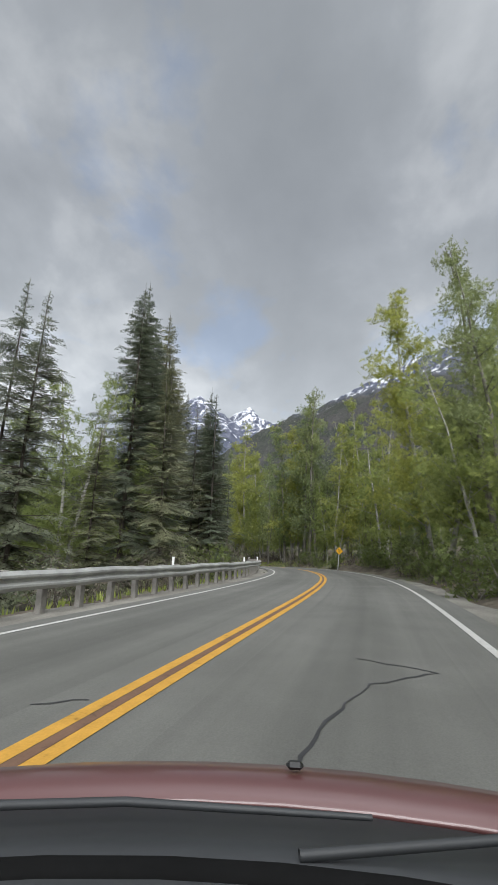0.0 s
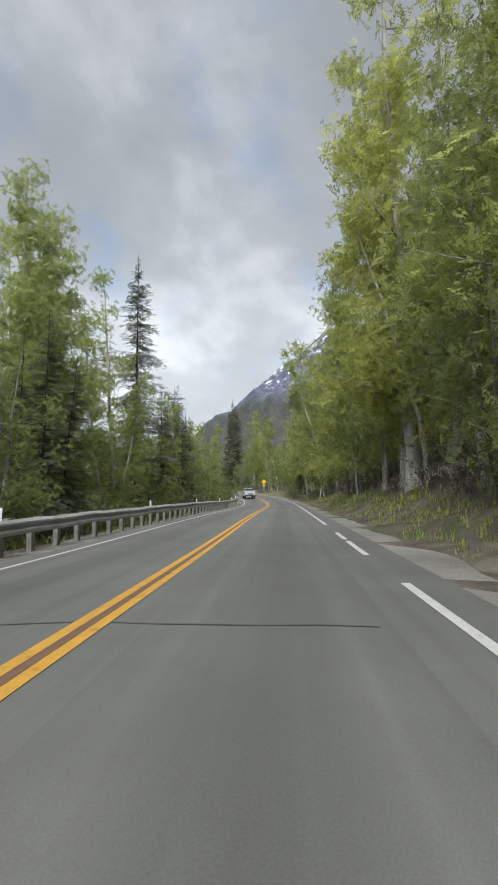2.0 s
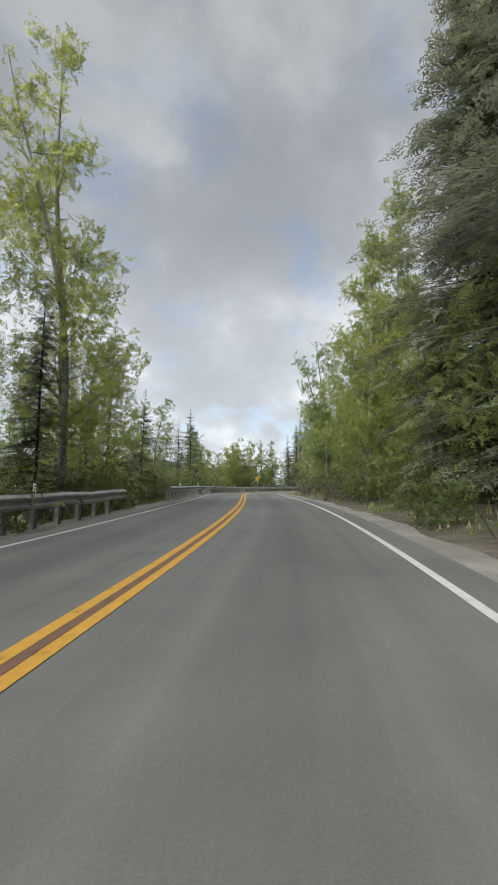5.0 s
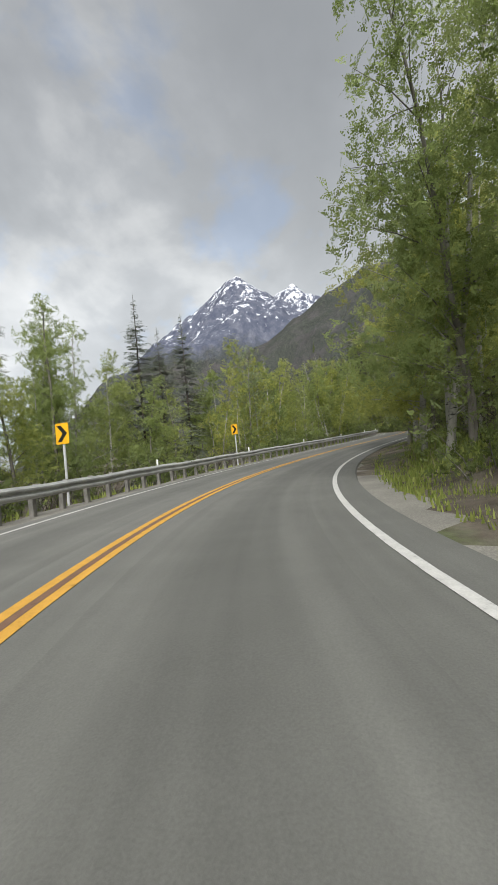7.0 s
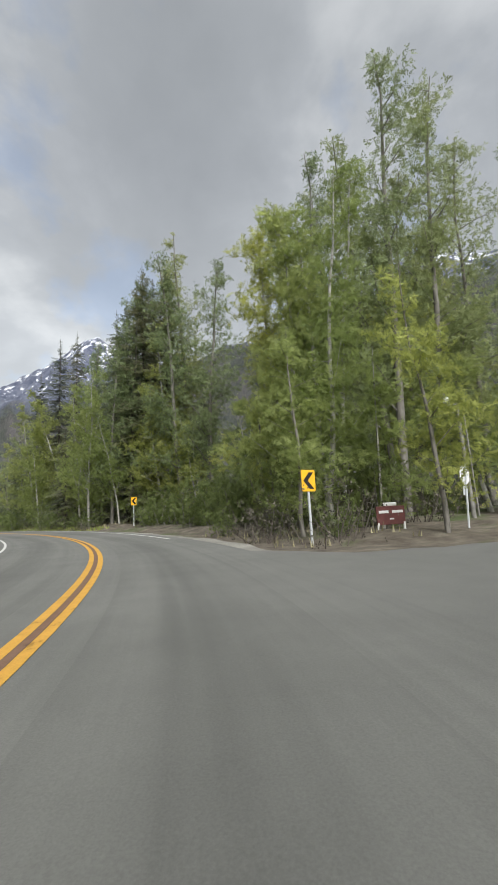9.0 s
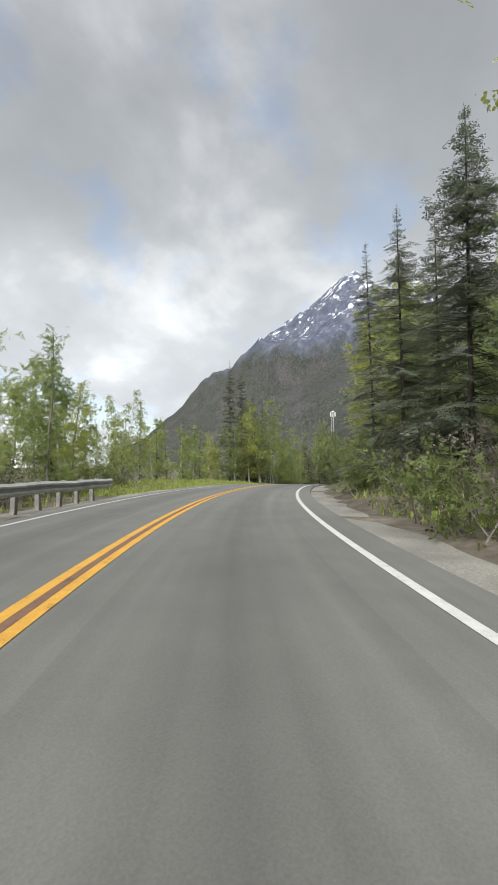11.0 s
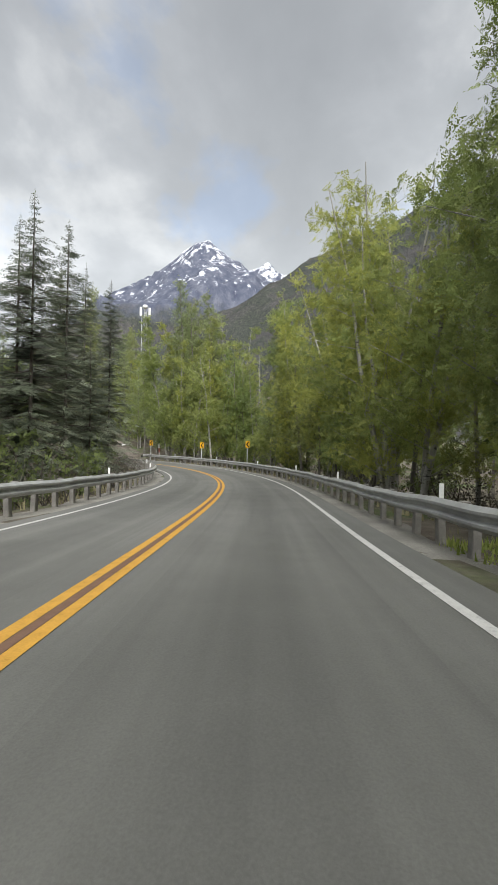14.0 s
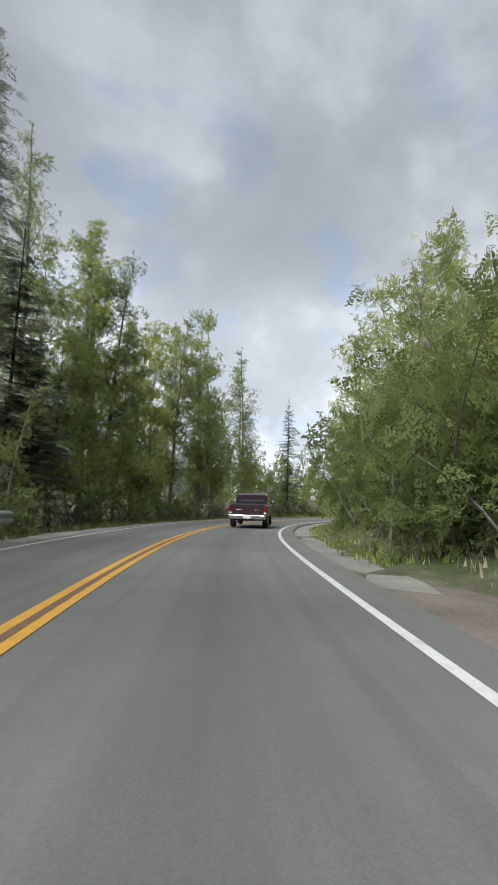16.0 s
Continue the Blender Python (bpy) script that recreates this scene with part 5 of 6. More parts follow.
def back_woods():
    """The depth of the forest behind the first row."""
    rnd = random.Random(77)
    spots = []
    for side in (-1, 1):
        for s in np.arange(-10, 716, 3.9):
            for row, base in enumerate((10.0, 15.0, 21.0, 30.0)):
                if row >= 2 and rnd.random() < 0.55:
                    continue
                extra = 5.0 if side < 0 and 425 < s < 472 else 0.0
                d = side * (base + extra + rnd.uniform(0, 4 + row * 2))
                p = on_road(s + rnd.uniform(-2, 2), d)
                spots.append((p.x, p.y, abs(d), s, side))
    X, Y = np.array([q[0] for q in spots]), np.array([q[1] for q in spots])
    S, D, Z = nearest(X, Y)
    H = ground_height(X, Y)
    sets = ((BACK_BIRCH, "birch_wood", "deep stand of pale green birches"), (BACK_ASPEN, "aspen_wood", "deep stand of bright green aspens"), (BACK_SPRUCE, "spruce_wood", "deep stand of dark spruces"))
    found = [[], [], []]
    for (x, y, a, s, side), s2, d2, h in zip(spots, S, D, H):
        if abs(d2) < min(a - 3.0, 9.0) or not clear_of_ways(s2, d2, x, y):
            continue
        dark = 0.55 if (side < 0 and (s < 90 or 470 < s < 560)) or (side > 0 and 345 < s < 425) else 0.10
        k = 2 if rnd.random() < dark else rnd.choice((0, 0, 1))
        tr, cr = sets[k][0][rnd.randrange(len(sets[k][0]))]
        sc = min(rnd.uniform(0.52, 0.82) * (1.25 if side > 0 and s < 560 else 1.0), edge_tall(side, s) * rnd.uniform(0.8, 1.1) / 12.5)
        found[k].append((tr, cr, x, y, h, sc, rnd.uniform(0, 6.28), rnd.uniform(0.9, 1.15)))
    for (_, nm, lab), sp in zip(sets, found):
        mass(nm, lab, "forest", sp, ("trunks", "foliage"))


back_woods()
for kind, sets, nm, lab in ((0, SHRUB, "shrubs", "low green shrubs along the forest edge"), (1, BRUSH, "brushwood", "leafless grey-brown brushwood along the forest edge")):
    here = [u for u in undergrowth if u[0] == kind]
    zz = ground_height([u[1] for u in here], [u[2] for u in here])
    mass(nm, lab, "undergrowth", [(*sets[i % len(sets)], u[1], u[2], z, u[3], u[4], u[5]) for i, (u, z) in enumerate(zip(here, zz))], ("stems", "foliage"))


def grass_strip(name, spans, mat, count, label, seed, tall=0.17):
    """Tufts of bent blades along the verges."""
    rnd = np.random.default_rng(seed)
    xs, ys = [], []
    for s0, s1, d0, d1, share in spans:
        for s, d in zip(rnd.uniform(s0, s1, int(count * share)), rnd.uniform(d0, d1, int(count * share))):
            p = on_road(s, d)
            xs.append(p.x)
            ys.append(p.y)
    X, Y = np.array(xs), np.array(ys)
    S, D, _ = nearest(X, Y)
    ok = (np.abs(D) > 4.15) & np.array([clear_of_ways(a, b, 0, 0) for a, b in zip(S, D)])
    X, Y = X[ok], Y[ok]
    Z = ground_height(X, Y)
    v, f = [], []
    for x, y, z in zip(X, Y, Z):
        for _ in range(3):
            a, h, b = rnd.uniform(0, 6.28), tall * rnd.uniform(0.5, 1.3), len(v)
            w, ln = rnd.uniform(0.02, 0.05), rnd.uniform(0.0, 0.5) * h
            ca, sa = math.cos(a), math.sin(a)
            ox, oy = x + rnd.uniform(-.12, .12), y + rnd.uniform(-.12, .12)
            v += [(ox - sa * w, oy + ca * w, z - 0.03), (ox + sa * w, oy - ca * w, z - 0.03), (ox + ca * ln, oy + sa * ln, z + h)]
            f.append((b, b + 1, b + 2))
    ob = link_mesh(name, v, f, mat)
    tagged(ob, label, "grass", kind="stuff")


grass_strip("grass", ((-10, 300, 4.9, 7.2, 0.10), (60, 150, 4.8, 6.6, 0.10), (225, 286, 4.2, 7.0, 0.30), (350, 430, 4.9, 6.6, 0.08), (470, 512, 4.3, 7.2, 0.30), (586, 660, 4.3, 8.2, 0.16),
                      (-10, 420, -6.5, -4.4, 0.12), (415, 480, -11, -4.2, 0.30), (595, 690, -10, -4.3, 0.20), (140, 200, -9, -4.6, 0.06)), M_GRASS, 26000, "fresh green roadside grass", 3)
grass_strip("dry_grass", ((-10, 420, 5.0, 8.5, 0.5), (430, 600, 5.2, 9, 0.3), (480, 600, -7, -4.4, 0.2)), M_DRY, 6500, "dry straw-coloured grass on the bank", 4, 0.24)


# ---- guardrails ----
W_PROFILE = ((0.00, -0.155), (0.045, -0.12), (0.08, -0.095), (0.08, -0.06), (0.02, -0.022), (0.02, 0.022), (0.08, 0.06), (0.08, 0.095), (0.045, 0.12), (0.00, 0.155))
POST_GAP = 1.1


def post_mesh():
    bm = box(0.12, 0.15, 0.94, (0, 0, 0.10), 0.012)
    me = bpy.data.meshes.new("post")
    bm.to_mesh(me)
    bm.free()
    me.materials.append(M_POST)
    return me


def block_mesh():
    bm = box(0.12, 0.13, 0.34, (0, 0, 0), 0.01)
    me = bpy.data.meshes.new("block")
    bm.to_mesh(me)
    bm.free()
    me.materials.append(M_POST)
    return me


def marker_mesh():
    bm = box(0.075, 0.02, 0.30, (0, 0, 0.15), 0.006)
    box(0.05, 0.026, 0.07, (0, 0, 0.24), 0.0, bm=bm)
    me = bpy.data.meshes.new("delineator")
    bm.to_mesh(me)
    bm.free()
    me.materials.append(M_SIGN_W)
    return me


POST, BLOCK, MARKER = post_mesh(), block_mesh(), marker_mesh()
RAIL_Z = 0.53


def guardrail(s0, s1, off, label, marker_every=9, first_marker=4):
    """W-beam panels on blocked posts; off is the face that looks at the road."""
    side = 1 if off > 0 else -1
    root = empty("guardrail", Matrix.Translation(on_road(s0, off)), label, "guardrail")
    inv = root.matrix_world.inverted()

    def child(name, data, m):
        ob = new(name, data)
        ob.parent = root
        ob.matrix_local = inv @ m
        return ob

    n = int((s1 - s0) / POST_GAP)
    for i in range(n):
        s = s0 + 0.3 + i * POST_GAP
        lean = Matrix.Rotation(radians(2.2 * math.sin(i * 3.7)), 4, "Y")
        child("post", POST, along(s, off + side * 0.20, 0.0) @ lean)
        child("block", BLOCK, along(s, off + side * 0.065, RAIL_Z))
        if i % marker_every == first_marker:
            child("delineator", MARKER, along(s, off + side * 0.2, 0.60))
    s = s0
    while s < s1 - 0.3:
        e = min(s + 4.4, s1)
        v, f = [], []
        rows = max(2, int((e - s) / 0.55) + 1)
        k = len(W_PROFILE)
        for i in range(rows):
            q = s + (e + 0.08 - s) * i / (rows - 1)
            sag = 0.012 * math.sin(q * 0.9) + 0.01 * math.sin(q * 2.3)
            for dx, dz in W_PROFILE:
                v.append(on_road(q, off - side * (dx + 0.004 * (i == rows - 1)), RAIL_Z + dz + sag))
            for dx, dz in W_PROFILE:
                v.append(on_road(q, off - side * (dx - 0.008), RAIL_Z + dz + sag))
        for i in range(rows - 1):
            a, b = i * 2 * k, (i + 1) * 2 * k
            for j in range(k - 1):
                f.append((a + j, a + j + 1, b + j + 1, b + j))
                f.append((a + k + j + 1, a + k + j, b + k + j, b + k + j + 1))
            f.append((a + k - 1, a + 2 * k - 1, b + 2 * k - 1, b + k - 1))
            f.append((a + k, a, b, b + k))
        me = bpy.data.meshes.new("rail_panel")
        me.from_pydata([tuple(inv @ p) for p in v], [], f)
        me.materials.append(M_ZINC)
        ob = new("rail_panel", me)
        ob.parent = root
        s = e
    return root


RAIL_L, RAIL_R = -LEFT_EDGE - 0.95, RIGHT_EDGE + 1.05
GR = "weathered galvanised steel guardrail on grey posts"
guardrail(-12, 196, RAIL_L, GR)
guardrail(204, 320, RAIL_L, GR)
guardrail(348, 412, RAIL_L, GR)
rail_far = guardrail(486, 588.6, RAIL_L, GR)
rail_right = guardrail(508, 562, RAIL_R, GR, 8, 3)


def end_plate(s, off, striped):
    root = empty("rail_end_marker", along(s, off, 0.0), "yellow and black striped marker at the guardrail end" if striped else "dark blunt guardrail end block", "marker")
    part("board", box(0.30, 0.03, 0.34, (0, 0, 0.42), 0.01), M_SIGN_Y if striped else M_BLACK, root)
    part("stake", box(0.06, 0.06, 0.62, (0, 0.05, 0.2), 0.005), M_POST, root)
    if striped:
        for k in range(3):
            part("stripe", box(0.045, 0.006, 0.30, (-0.1 + 0.1 * k, -0.019, 0.42), 0, 1, Matrix.Rotation(radians(28), 4, "Y")), M_BLACK, root)


end_plate(485.4, RAIL_L + 0.03, True)
end_plate(562.4, RAIL_R - 0.03, False)


# ---- signs ----
def arrow_outline(w, h):
    """A chevron that points to -x."""
    return ((-w * 0.5, 0), (w * 0.08, h * 0.5), (w * 0.5, h * 0.5), (-w * 0.06, 0), (w * 0.5, -h * 0.5), (w * 0.08, -h * 0.5))


def rounded(w, h, r=0.04):
    pts = []
    for cx, cz, a0 in ((w / 2 - r, h / 2 - r, 0), (-w / 2 + r, h / 2 - r, 90), (-w / 2 + r, -h / 2 + r, 180), (w / 2 - r, -h / 2 + r, 270)):
        for k in range(4):
            a = radians(a0 + 30 * k)
            pts.append((cx + r * math.cos(a), cz + r * math.sin(a)))
    return pts


def sign_post(root, height, mat=None, r=0.032, z0=-0.4):
    return part("post", box(r * 2, r * 1.6, height - z0, (0, 0.03, (height + z0) / 2), 0.006), mat or M_ALU, root)


def sit(s, off, turn=0.0, tilt=0.0):
    p = on_road(s, off)
    z = float(ground_height(p.x, p.y)[0])
    return pose(p.x, p.y, z, 0, 0, math.degrees(heading(s)) - 90 + turn) @ Matrix.Rotation(radians(tilt), 4, "Y")


def chevron(s, off, top, to_left, turn=0.0, tilt=0.0, w=0.50, h=0.62):
    m = sit(s, off, turn, tilt)
    top = top + on_road(s, off).z - m.translation.z
    root = empty("chevron_sign", m, "yellow chevron sign with a black arrow on a steel post", "road sign", "chevron signs in the bend")
    sign_post(root, top + h * 0.35)
    face = part("panel", plate(rounded(w, h), 0.012, Matrix.Translation((0, -0.012, top))), M_SIGN_Y, root)
    flip = Matrix.Identity(4) if to_left else Matrix.Diagonal((-1, 1, 1, 1))
    b = plate(arrow_outline(w * 0.78, h * 0.78), 0.006, Matrix.Translation((0, -0.0185, top)) @ flip)
    bmesh.ops.recalc_face_normals(b, faces=b.faces[:])
    part("arrow", b, M_BLACK, root)


def warning(s, off, top, size, plaque, arrow, turn=0.0, tilt=0.0):
    """A diamond on its corner, with a plaque below where there is one."""
    m = sit(s, off, turn, tilt)
    top = top + on_road(s, off).z - m.translation.z
    root = empty("warning_sign", m, "yellow diamond warning sign on a steel post" + (" with a plaque below" if plaque else ""), "road sign")
    sign_post(root, top + size * 0.4)
    q = size * 0.7071
    part("panel", plate(((0, -q), (q, 0), (0, q), (-q, 0)), 0.012, Matrix.Translation((0, -0.012, top))), M_SIGN_Y, root)
    if arrow:
        b = plate(((-0.22, 0.10), (-0.02, 0.16), (-0.06, 0.09), (0.10, -0.02), (0.10, -0.22), (0.03, -0.22), (0.03, -0.05), (-0.10, 0.03), (-0.14, -0.03)), 0.006, Matrix.Translation((0.01, -0.0185, top)) @ Matrix.Scale(size / 0.62, 4))
        part("arrow", b, M_BLACK, root)
    else:
        for k in range(3):
            part("bar", box(size * (0.5 - 0.1 * k), 0.006, size * 0.10, (0, -0.0155, top + size * (0.2 - 0.2 * k))), M_BLACK, root)
    if plaque:
        pl = part("plaque", plate(rounded(size * 0.72, size * 0.5), 0.012, Matrix.Translation((0, -0.012, top - size * 1.02))), M_SIGN_Y, root)
        part("bar", box(size * 0.4, 0.006, size * 0.12, (0, -0.0155, top - size * 1.02)), M_BLACK, pl)


def octagon(r):
    return [(r * math.cos(radians(22.5 + 45 * k)), r * math.sin(radians(22.5 + 45 * k))) for k in range(8)]


def stop_back(s, off, turn, tilt, top=1.9, r=0.36):
    """The bare back of an octagonal sign."""
    root = empty("octagonal_sign", sit(s, off, turn, tilt), "bare white back of an octagonal sign on a leaning post", "road sign")
    sign_post(root, top + r * 1.25)
    part("panel", plate(octagon(r), 0.012, Matrix.Translation((0, 0.065, top))), M_SIGN_W, root)
    part("plaque", plate(rounded(0.30, 0.32, 0.02), 0.01, Matrix.Translation((0, 0.066, top - r - 0.19))), M_ALU, root)
    part("cross_bar", box(r * 1.5, 0.02, 0.04, (0, 0.055, top + 0.05), 0.004), M_ALU, root)


warning(44.4, 5.2, 1.75, 0.52, False, False, 0, 6)
warning(160.7, 5.0, 2.35, 0.62, True, False)
warning(483.0, 4.1, 1.95, 0.5, False, True)
chevron(248.0, -4.7, 1.9, False, -8)
chevron(264.0, -4.7, 2.0, False, -12)
chevron(278.0, -4.7, 2.1, False, -18)
chevron(314.5, 7.3, 1.9, True, 6, 5)
chevron(335.0, 5.8, 1.75, True, 14)
chevron(357.6, 7.4, 2.1, True, 8)
chevron(544.6, 6.4, 2.2, True, 16)
chevron(551.0, 4.9, 2.0, True, 14)
chevron(561.5, 4.8, 2.1, True, 10)
stop_back(335.5, 12.0, 20, 8)
stop_back(81.0, -6.2, 180, 0)


# ---- things at the side road ----
def utility_pole(s, off, height, r, tilt, label, lamp=False):
    root = empty("utility_pole", sit(s, off, 0, tilt), label, "pole")
    part("pole", rod(r, r * 0.75, height + 0.4, Matrix.Translation((0, 0, -0.4)), 12), M_POST, root)
    if lamp:
        part("arm", rod(0.025, 0.025, 0.55, Matrix.Translation((0, 0, height - 0.1)) @ Matrix.Rotation(radians(-80), 4, "Y"), 8), M_ALU, root)
        b = bmesh.new()
        bmesh.ops.create_uvsphere(b, u_segments=16, v_segments=10, radius=0.15, matrix=Matrix.Translation((-0.58, 0, height + 0.12)) @ Matrix.Diagonal((1, 1, 0.8, 1)))
        part("lamp_globe", b, M_SIGN_W, root, "white lamp globe", True)
        part("lamp_cap", rod(0.17, 0.10, 0.06, Matrix.Translation((-0.58, 0, height + 0.0)), 14), M_ALU, root)


utility_pole(338.0, 15.6, 5.2, 0.10, -1.5, "weathered wooden utility pole with a globe lamp", True)
utility_pole(338.2, 16.2, 4.6, 0.045, -1.0, "slim galvanised pole beside the side road")


def board_sign(s, off, turn):
    """A dark red board between two short posts, with white lettering that is too small to read."""
    root = empty("entrance_sign", sit(s, off, turn), "dark maroon wooden entrance sign with white lettering", "sign")
    part("board", box(1.05, 0.06, 0.62, (0, 0, 0.46), 0.012), M_MAROON, root)
    part("crest", box(0.5, 0.05, 0.12, (0, 0, 0.83), 0.02), M_SIGN_W, root)
    for x, w, z, h in ((-0.26, 0.36, 0.58, 0.09), (0.25, 0.40, 0.58, 0.09), (0.02, 0.16, 0.34, 0.05)):
        part("lettering", box(w, 0.012, h, (x, -0.037, z), 0.004), M_SIGN_W, root)
    for x in (-0.48, 0.48):
        part("post", box(0.07, 0.07, 0.42, (x, 0, 0.02), 0.008), M_SIGN_W, root)


board_sign(336.2, 9.5, -8)


# ---- vehicles ----
def car_paint(name, c, rough=0.28):
    m = Mat(name, rough, 0.15)
    m.color(m.ramp(m.noise(1.6, 4), (0.3, tuple(x * 0.85 for x in c)), (0.7, c)))
    m.b.inputs["Coat Weight"].default_value = 0.6
    m.b.inputs["Coat Roughness"].default_value = 0.12
    return m.m


M_PLUM = car_paint("dark_plum_paint", (0.036, 0.017, 0.025))
M_CARWHITE = car_paint("white_car_paint", (0.70, 0.70, 0.69))
M_SILVER = car_paint("silver_car_paint", (0.38, 0.39, 0.40))
M_HOOD = car_paint("dusty_red_paint", (0.105, 0.042, 0.040), 0.5)
M_CHROME = painted("chrome", (0.70, 0.70, 0.70), 0.18, 1.0, 0.1)
M_RUBBER = painted("tyre_rubber", (0.025, 0.025, 0.026), 0.9)
M_TAIL = painted("red_lamp_glass", (0.22, 0.014, 0.012), 0.2)
M_CLEAR = painted("clear_lamp_glass", (0.75, 0.75, 0.72), 0.12)
M_SEAL = painted("dull_black_rubber", (0.008, 0.008, 0.008), 0.95)
M_SEAL.node_tree.nodes["Principled BSDF"].inputs["Specular IOR Level"].default_value = 0.1
M_PLASTIC = painted("dark_grey_plastic", (0.028, 0.030, 0.032), 0.6, 0, 0.2, 3.0)
M_DASH = painted("grey_dashboard_vinyl", (0.105, 0.108, 0.112), 0.75, 0, 0.18, 4.0)


def car_glass():
    m = Mat("dark_car_glass", 0.06, 0, 0.6)
    m.color((0.018, 0.021, 0.023))
    return m.m


M_GLASS = car_glass()


def loft(sections):
    """A skin through closed sections of equal length (lists of points), capped at both ends."""
    b = bmesh.new()
    rows = [[b.verts.new(p) for p in sec] for sec in sections]
    k = len(rows[0])
    for r0, r1 in zip(rows[:-1], rows[1:]):
        for j in range(k):
            b.faces.new((r0[j], r0[(j + 1) % k], r1[(j + 1) % k], r1[j]))
    b.faces.new(rows[0][::-1])
    b.faces.new(rows[-1])
    bmesh.ops.recalc_face_normals(b, faces=b.faces[:])
    return b


def hull(width, z0, z1, tuck=0.06, corner=0.09):
    """A rounded upright section, half-width, from sill to shoulder."""
    w = width / 2
    return [(-w + tuck, z0), (w - tuck, z0), (w, z0 + corner), (w, z1 - corner), (w - corner * 0.8, z1), (-w + corner * 0.8, z1), (-w, z1 - corner), (-w, z0 + corner)]


def lofted(stations):
    return loft([[(x, y, z) for x, z in hull(w, z0, z1, t, c)] for y, w, z0, z1, t, c in stations])


def wheel(root, x, y, r, w):
    m = Matrix.Translation((x, y, r)) @ Matrix.Rotation(radians(90), 4, "Y")
    b = bmesh.new()
    bmesh.ops.create_cone(b, cap_ends=True, segments=24, radius1=r, radius2=r, depth=w, matrix=m)
    bmesh.ops.bevel(b, geom=[e for e in b.edges if len(e.link_faces) == 2 and e.calc_face_angle() > 1], offset=0.035, segments=2, affect="EDGES")
    wh = part("wheel", b, M_RUBBER, root)
    part("rim", rod(r * 0.62, r * 0.5, w + 0.02, m @ Matrix.Translation((0, 0, -(w + 0.02) / 2)), 14), M_CHROME, wh)


def pickup(m):
    """A pickup truck; y forwards, its tail at y = 0."""
    root = empty("pickup_truck", m, "dark plum pickup truck with a chrome rear bumper", "pickup truck")
    part("chassis", box(1.2, 3.7, 0.16, (0, 2.0, 0.42), 0.03), M_BLACK, root)
    part("bed", lofted([(0.03, 1.72, 0.52, 1.06, 0.10, 0.06), (0.10, 1.80, 0.50, 1.08, 0.10, 0.07), (1.62, 1.82, 0.50, 1.08, 0.10, 0.07)]), M_PLUM, root)
    part("bed_floor", box(1.5, 1.35, 0.01, (0, 0.88, 1.087), 0), M_BLACK, root)
    part("cab", lofted([(1.64, 1.80, 0.50, 1.10, 0.10, 0.07), (3.0, 1.82, 0.50, 1.10, 0.10, 0.07), (3.95, 1.78, 0.52, 1.02, 0.10, 0.09), (4.15, 1.62, 0.55, 0.95, 0.10, 0.09)]), M_PLUM, root)
    part("roof", lofted([(1.70, 1.50, 1.10, 1.52, -0.10, 0.05), (1.85, 1.42, 1.10, 1.62, -0.14, 0.07), (2.65, 1.42, 1.10, 1.64, -0.14, 0.07), (3.15, 1.50, 1.10, 1.20, -0.10, 0.04)]), M_PLUM, root)
    part("rear_window", box(1.24, 0.02, 0.36, (0, 1.715, 1.34), 0.008, 1, Matrix.Rotation(radians(-12), 4, "X")), M_GLASS, root)
    for x in (-0.765, 0.765):
        part("side_window", box(0.02, 0.85, 0.32, (x, 2.3, 1.36), 0.006, 1, Matrix.Rotation(radians(-14 if x > 0 else 14), 4, "Y")), M_GLASS, root)
    part("windscreen", box(1.3, 0.02, 0.6, (0, 2.96, 1.38), 0.006, 1, Matrix.Rotation(radians(48), 4, "X")), M_GLASS, root)
    tg = part("tailgate", box(1.40, 0.04, 0.50, (0, -0.01, 0.80), 0.015), M_PLUM, root)
    part("handle", box(0.20, 0.03, 0.05, (0, -0.04, 0.93), 0.01), M_BLACK, tg)
    part("emblem", box(0.26, 0.012, 0.04, (-0.38, -0.036, 0.84), 0.004), M_CHROME, tg)
    part("emblem", box(0.22, 0.012, 0.04, (0.42, -0.036, 0.84), 0.004), M_CHROME, tg)
    part("tailgate_cap", box(1.44, 0.06, 0.03, (0, 0.0, 1.065), 0.01), M_PLASTIC, root)
    for x in (-0.80, 0.80):
        part("tail_lamp", box(0.11, 0.06, 0.30, (x * 1.02, 0.02, 0.86), 0.015), M_TAIL, root, "red tail lamp")
        part("reversing_lamp", box(0.12, 0.064, 0.07, (x, 0.016, 0.70), 0.008), M_CLEAR, root)
    bp = part("bumper", box(1.72, 0.16, 0.19, (0, -0.10, 0.52), 0.03, 2), M_CHROME, root, "chrome rear bumper")
    part("number_plate", box(0.32, 0.012, 0.15, (0, -0.187, 0.53), 0.004), M_SIGN_W, bp)
    part("hitch", box(0.10, 0.22, 0.08, (0, -0.12, 0.38), 0.01), M_BLACK, root)
    part("exhaust", rod(0.035, 0.035, 0.4, Matrix.Translation((0.5, 0.3, 0.36)) @ Matrix.Rotation(radians(90), 4, "X"), 10), M_CHROME, root)
    for x in (-0.99, 0.99):
        part("mirror", box(0.17, 0.09, 0.16, (x, 2.72, 1.18), 0.02), M_CHROME, root)
        part("mirror_arm", box(0.14, 0.05, 0.05, (x * 0.91, 2.74, 1.12), 0.01), M_BLACK, root)
        part("headlamp", box(0.3, 0.06, 0.16, (x * 0.64, 4.13, 0.82), 0.02), M_CLEAR, root)
    part("front_bumper", box(1.7, 0.16, 0.2, (0, 4.2, 0.52), 0.03), M_CHROME, root)
    for x in (-0.76, 0.76):
        for y in (0.85, 3.3):
            wheel(root, x, y, 0.36, 0.24)
    return root


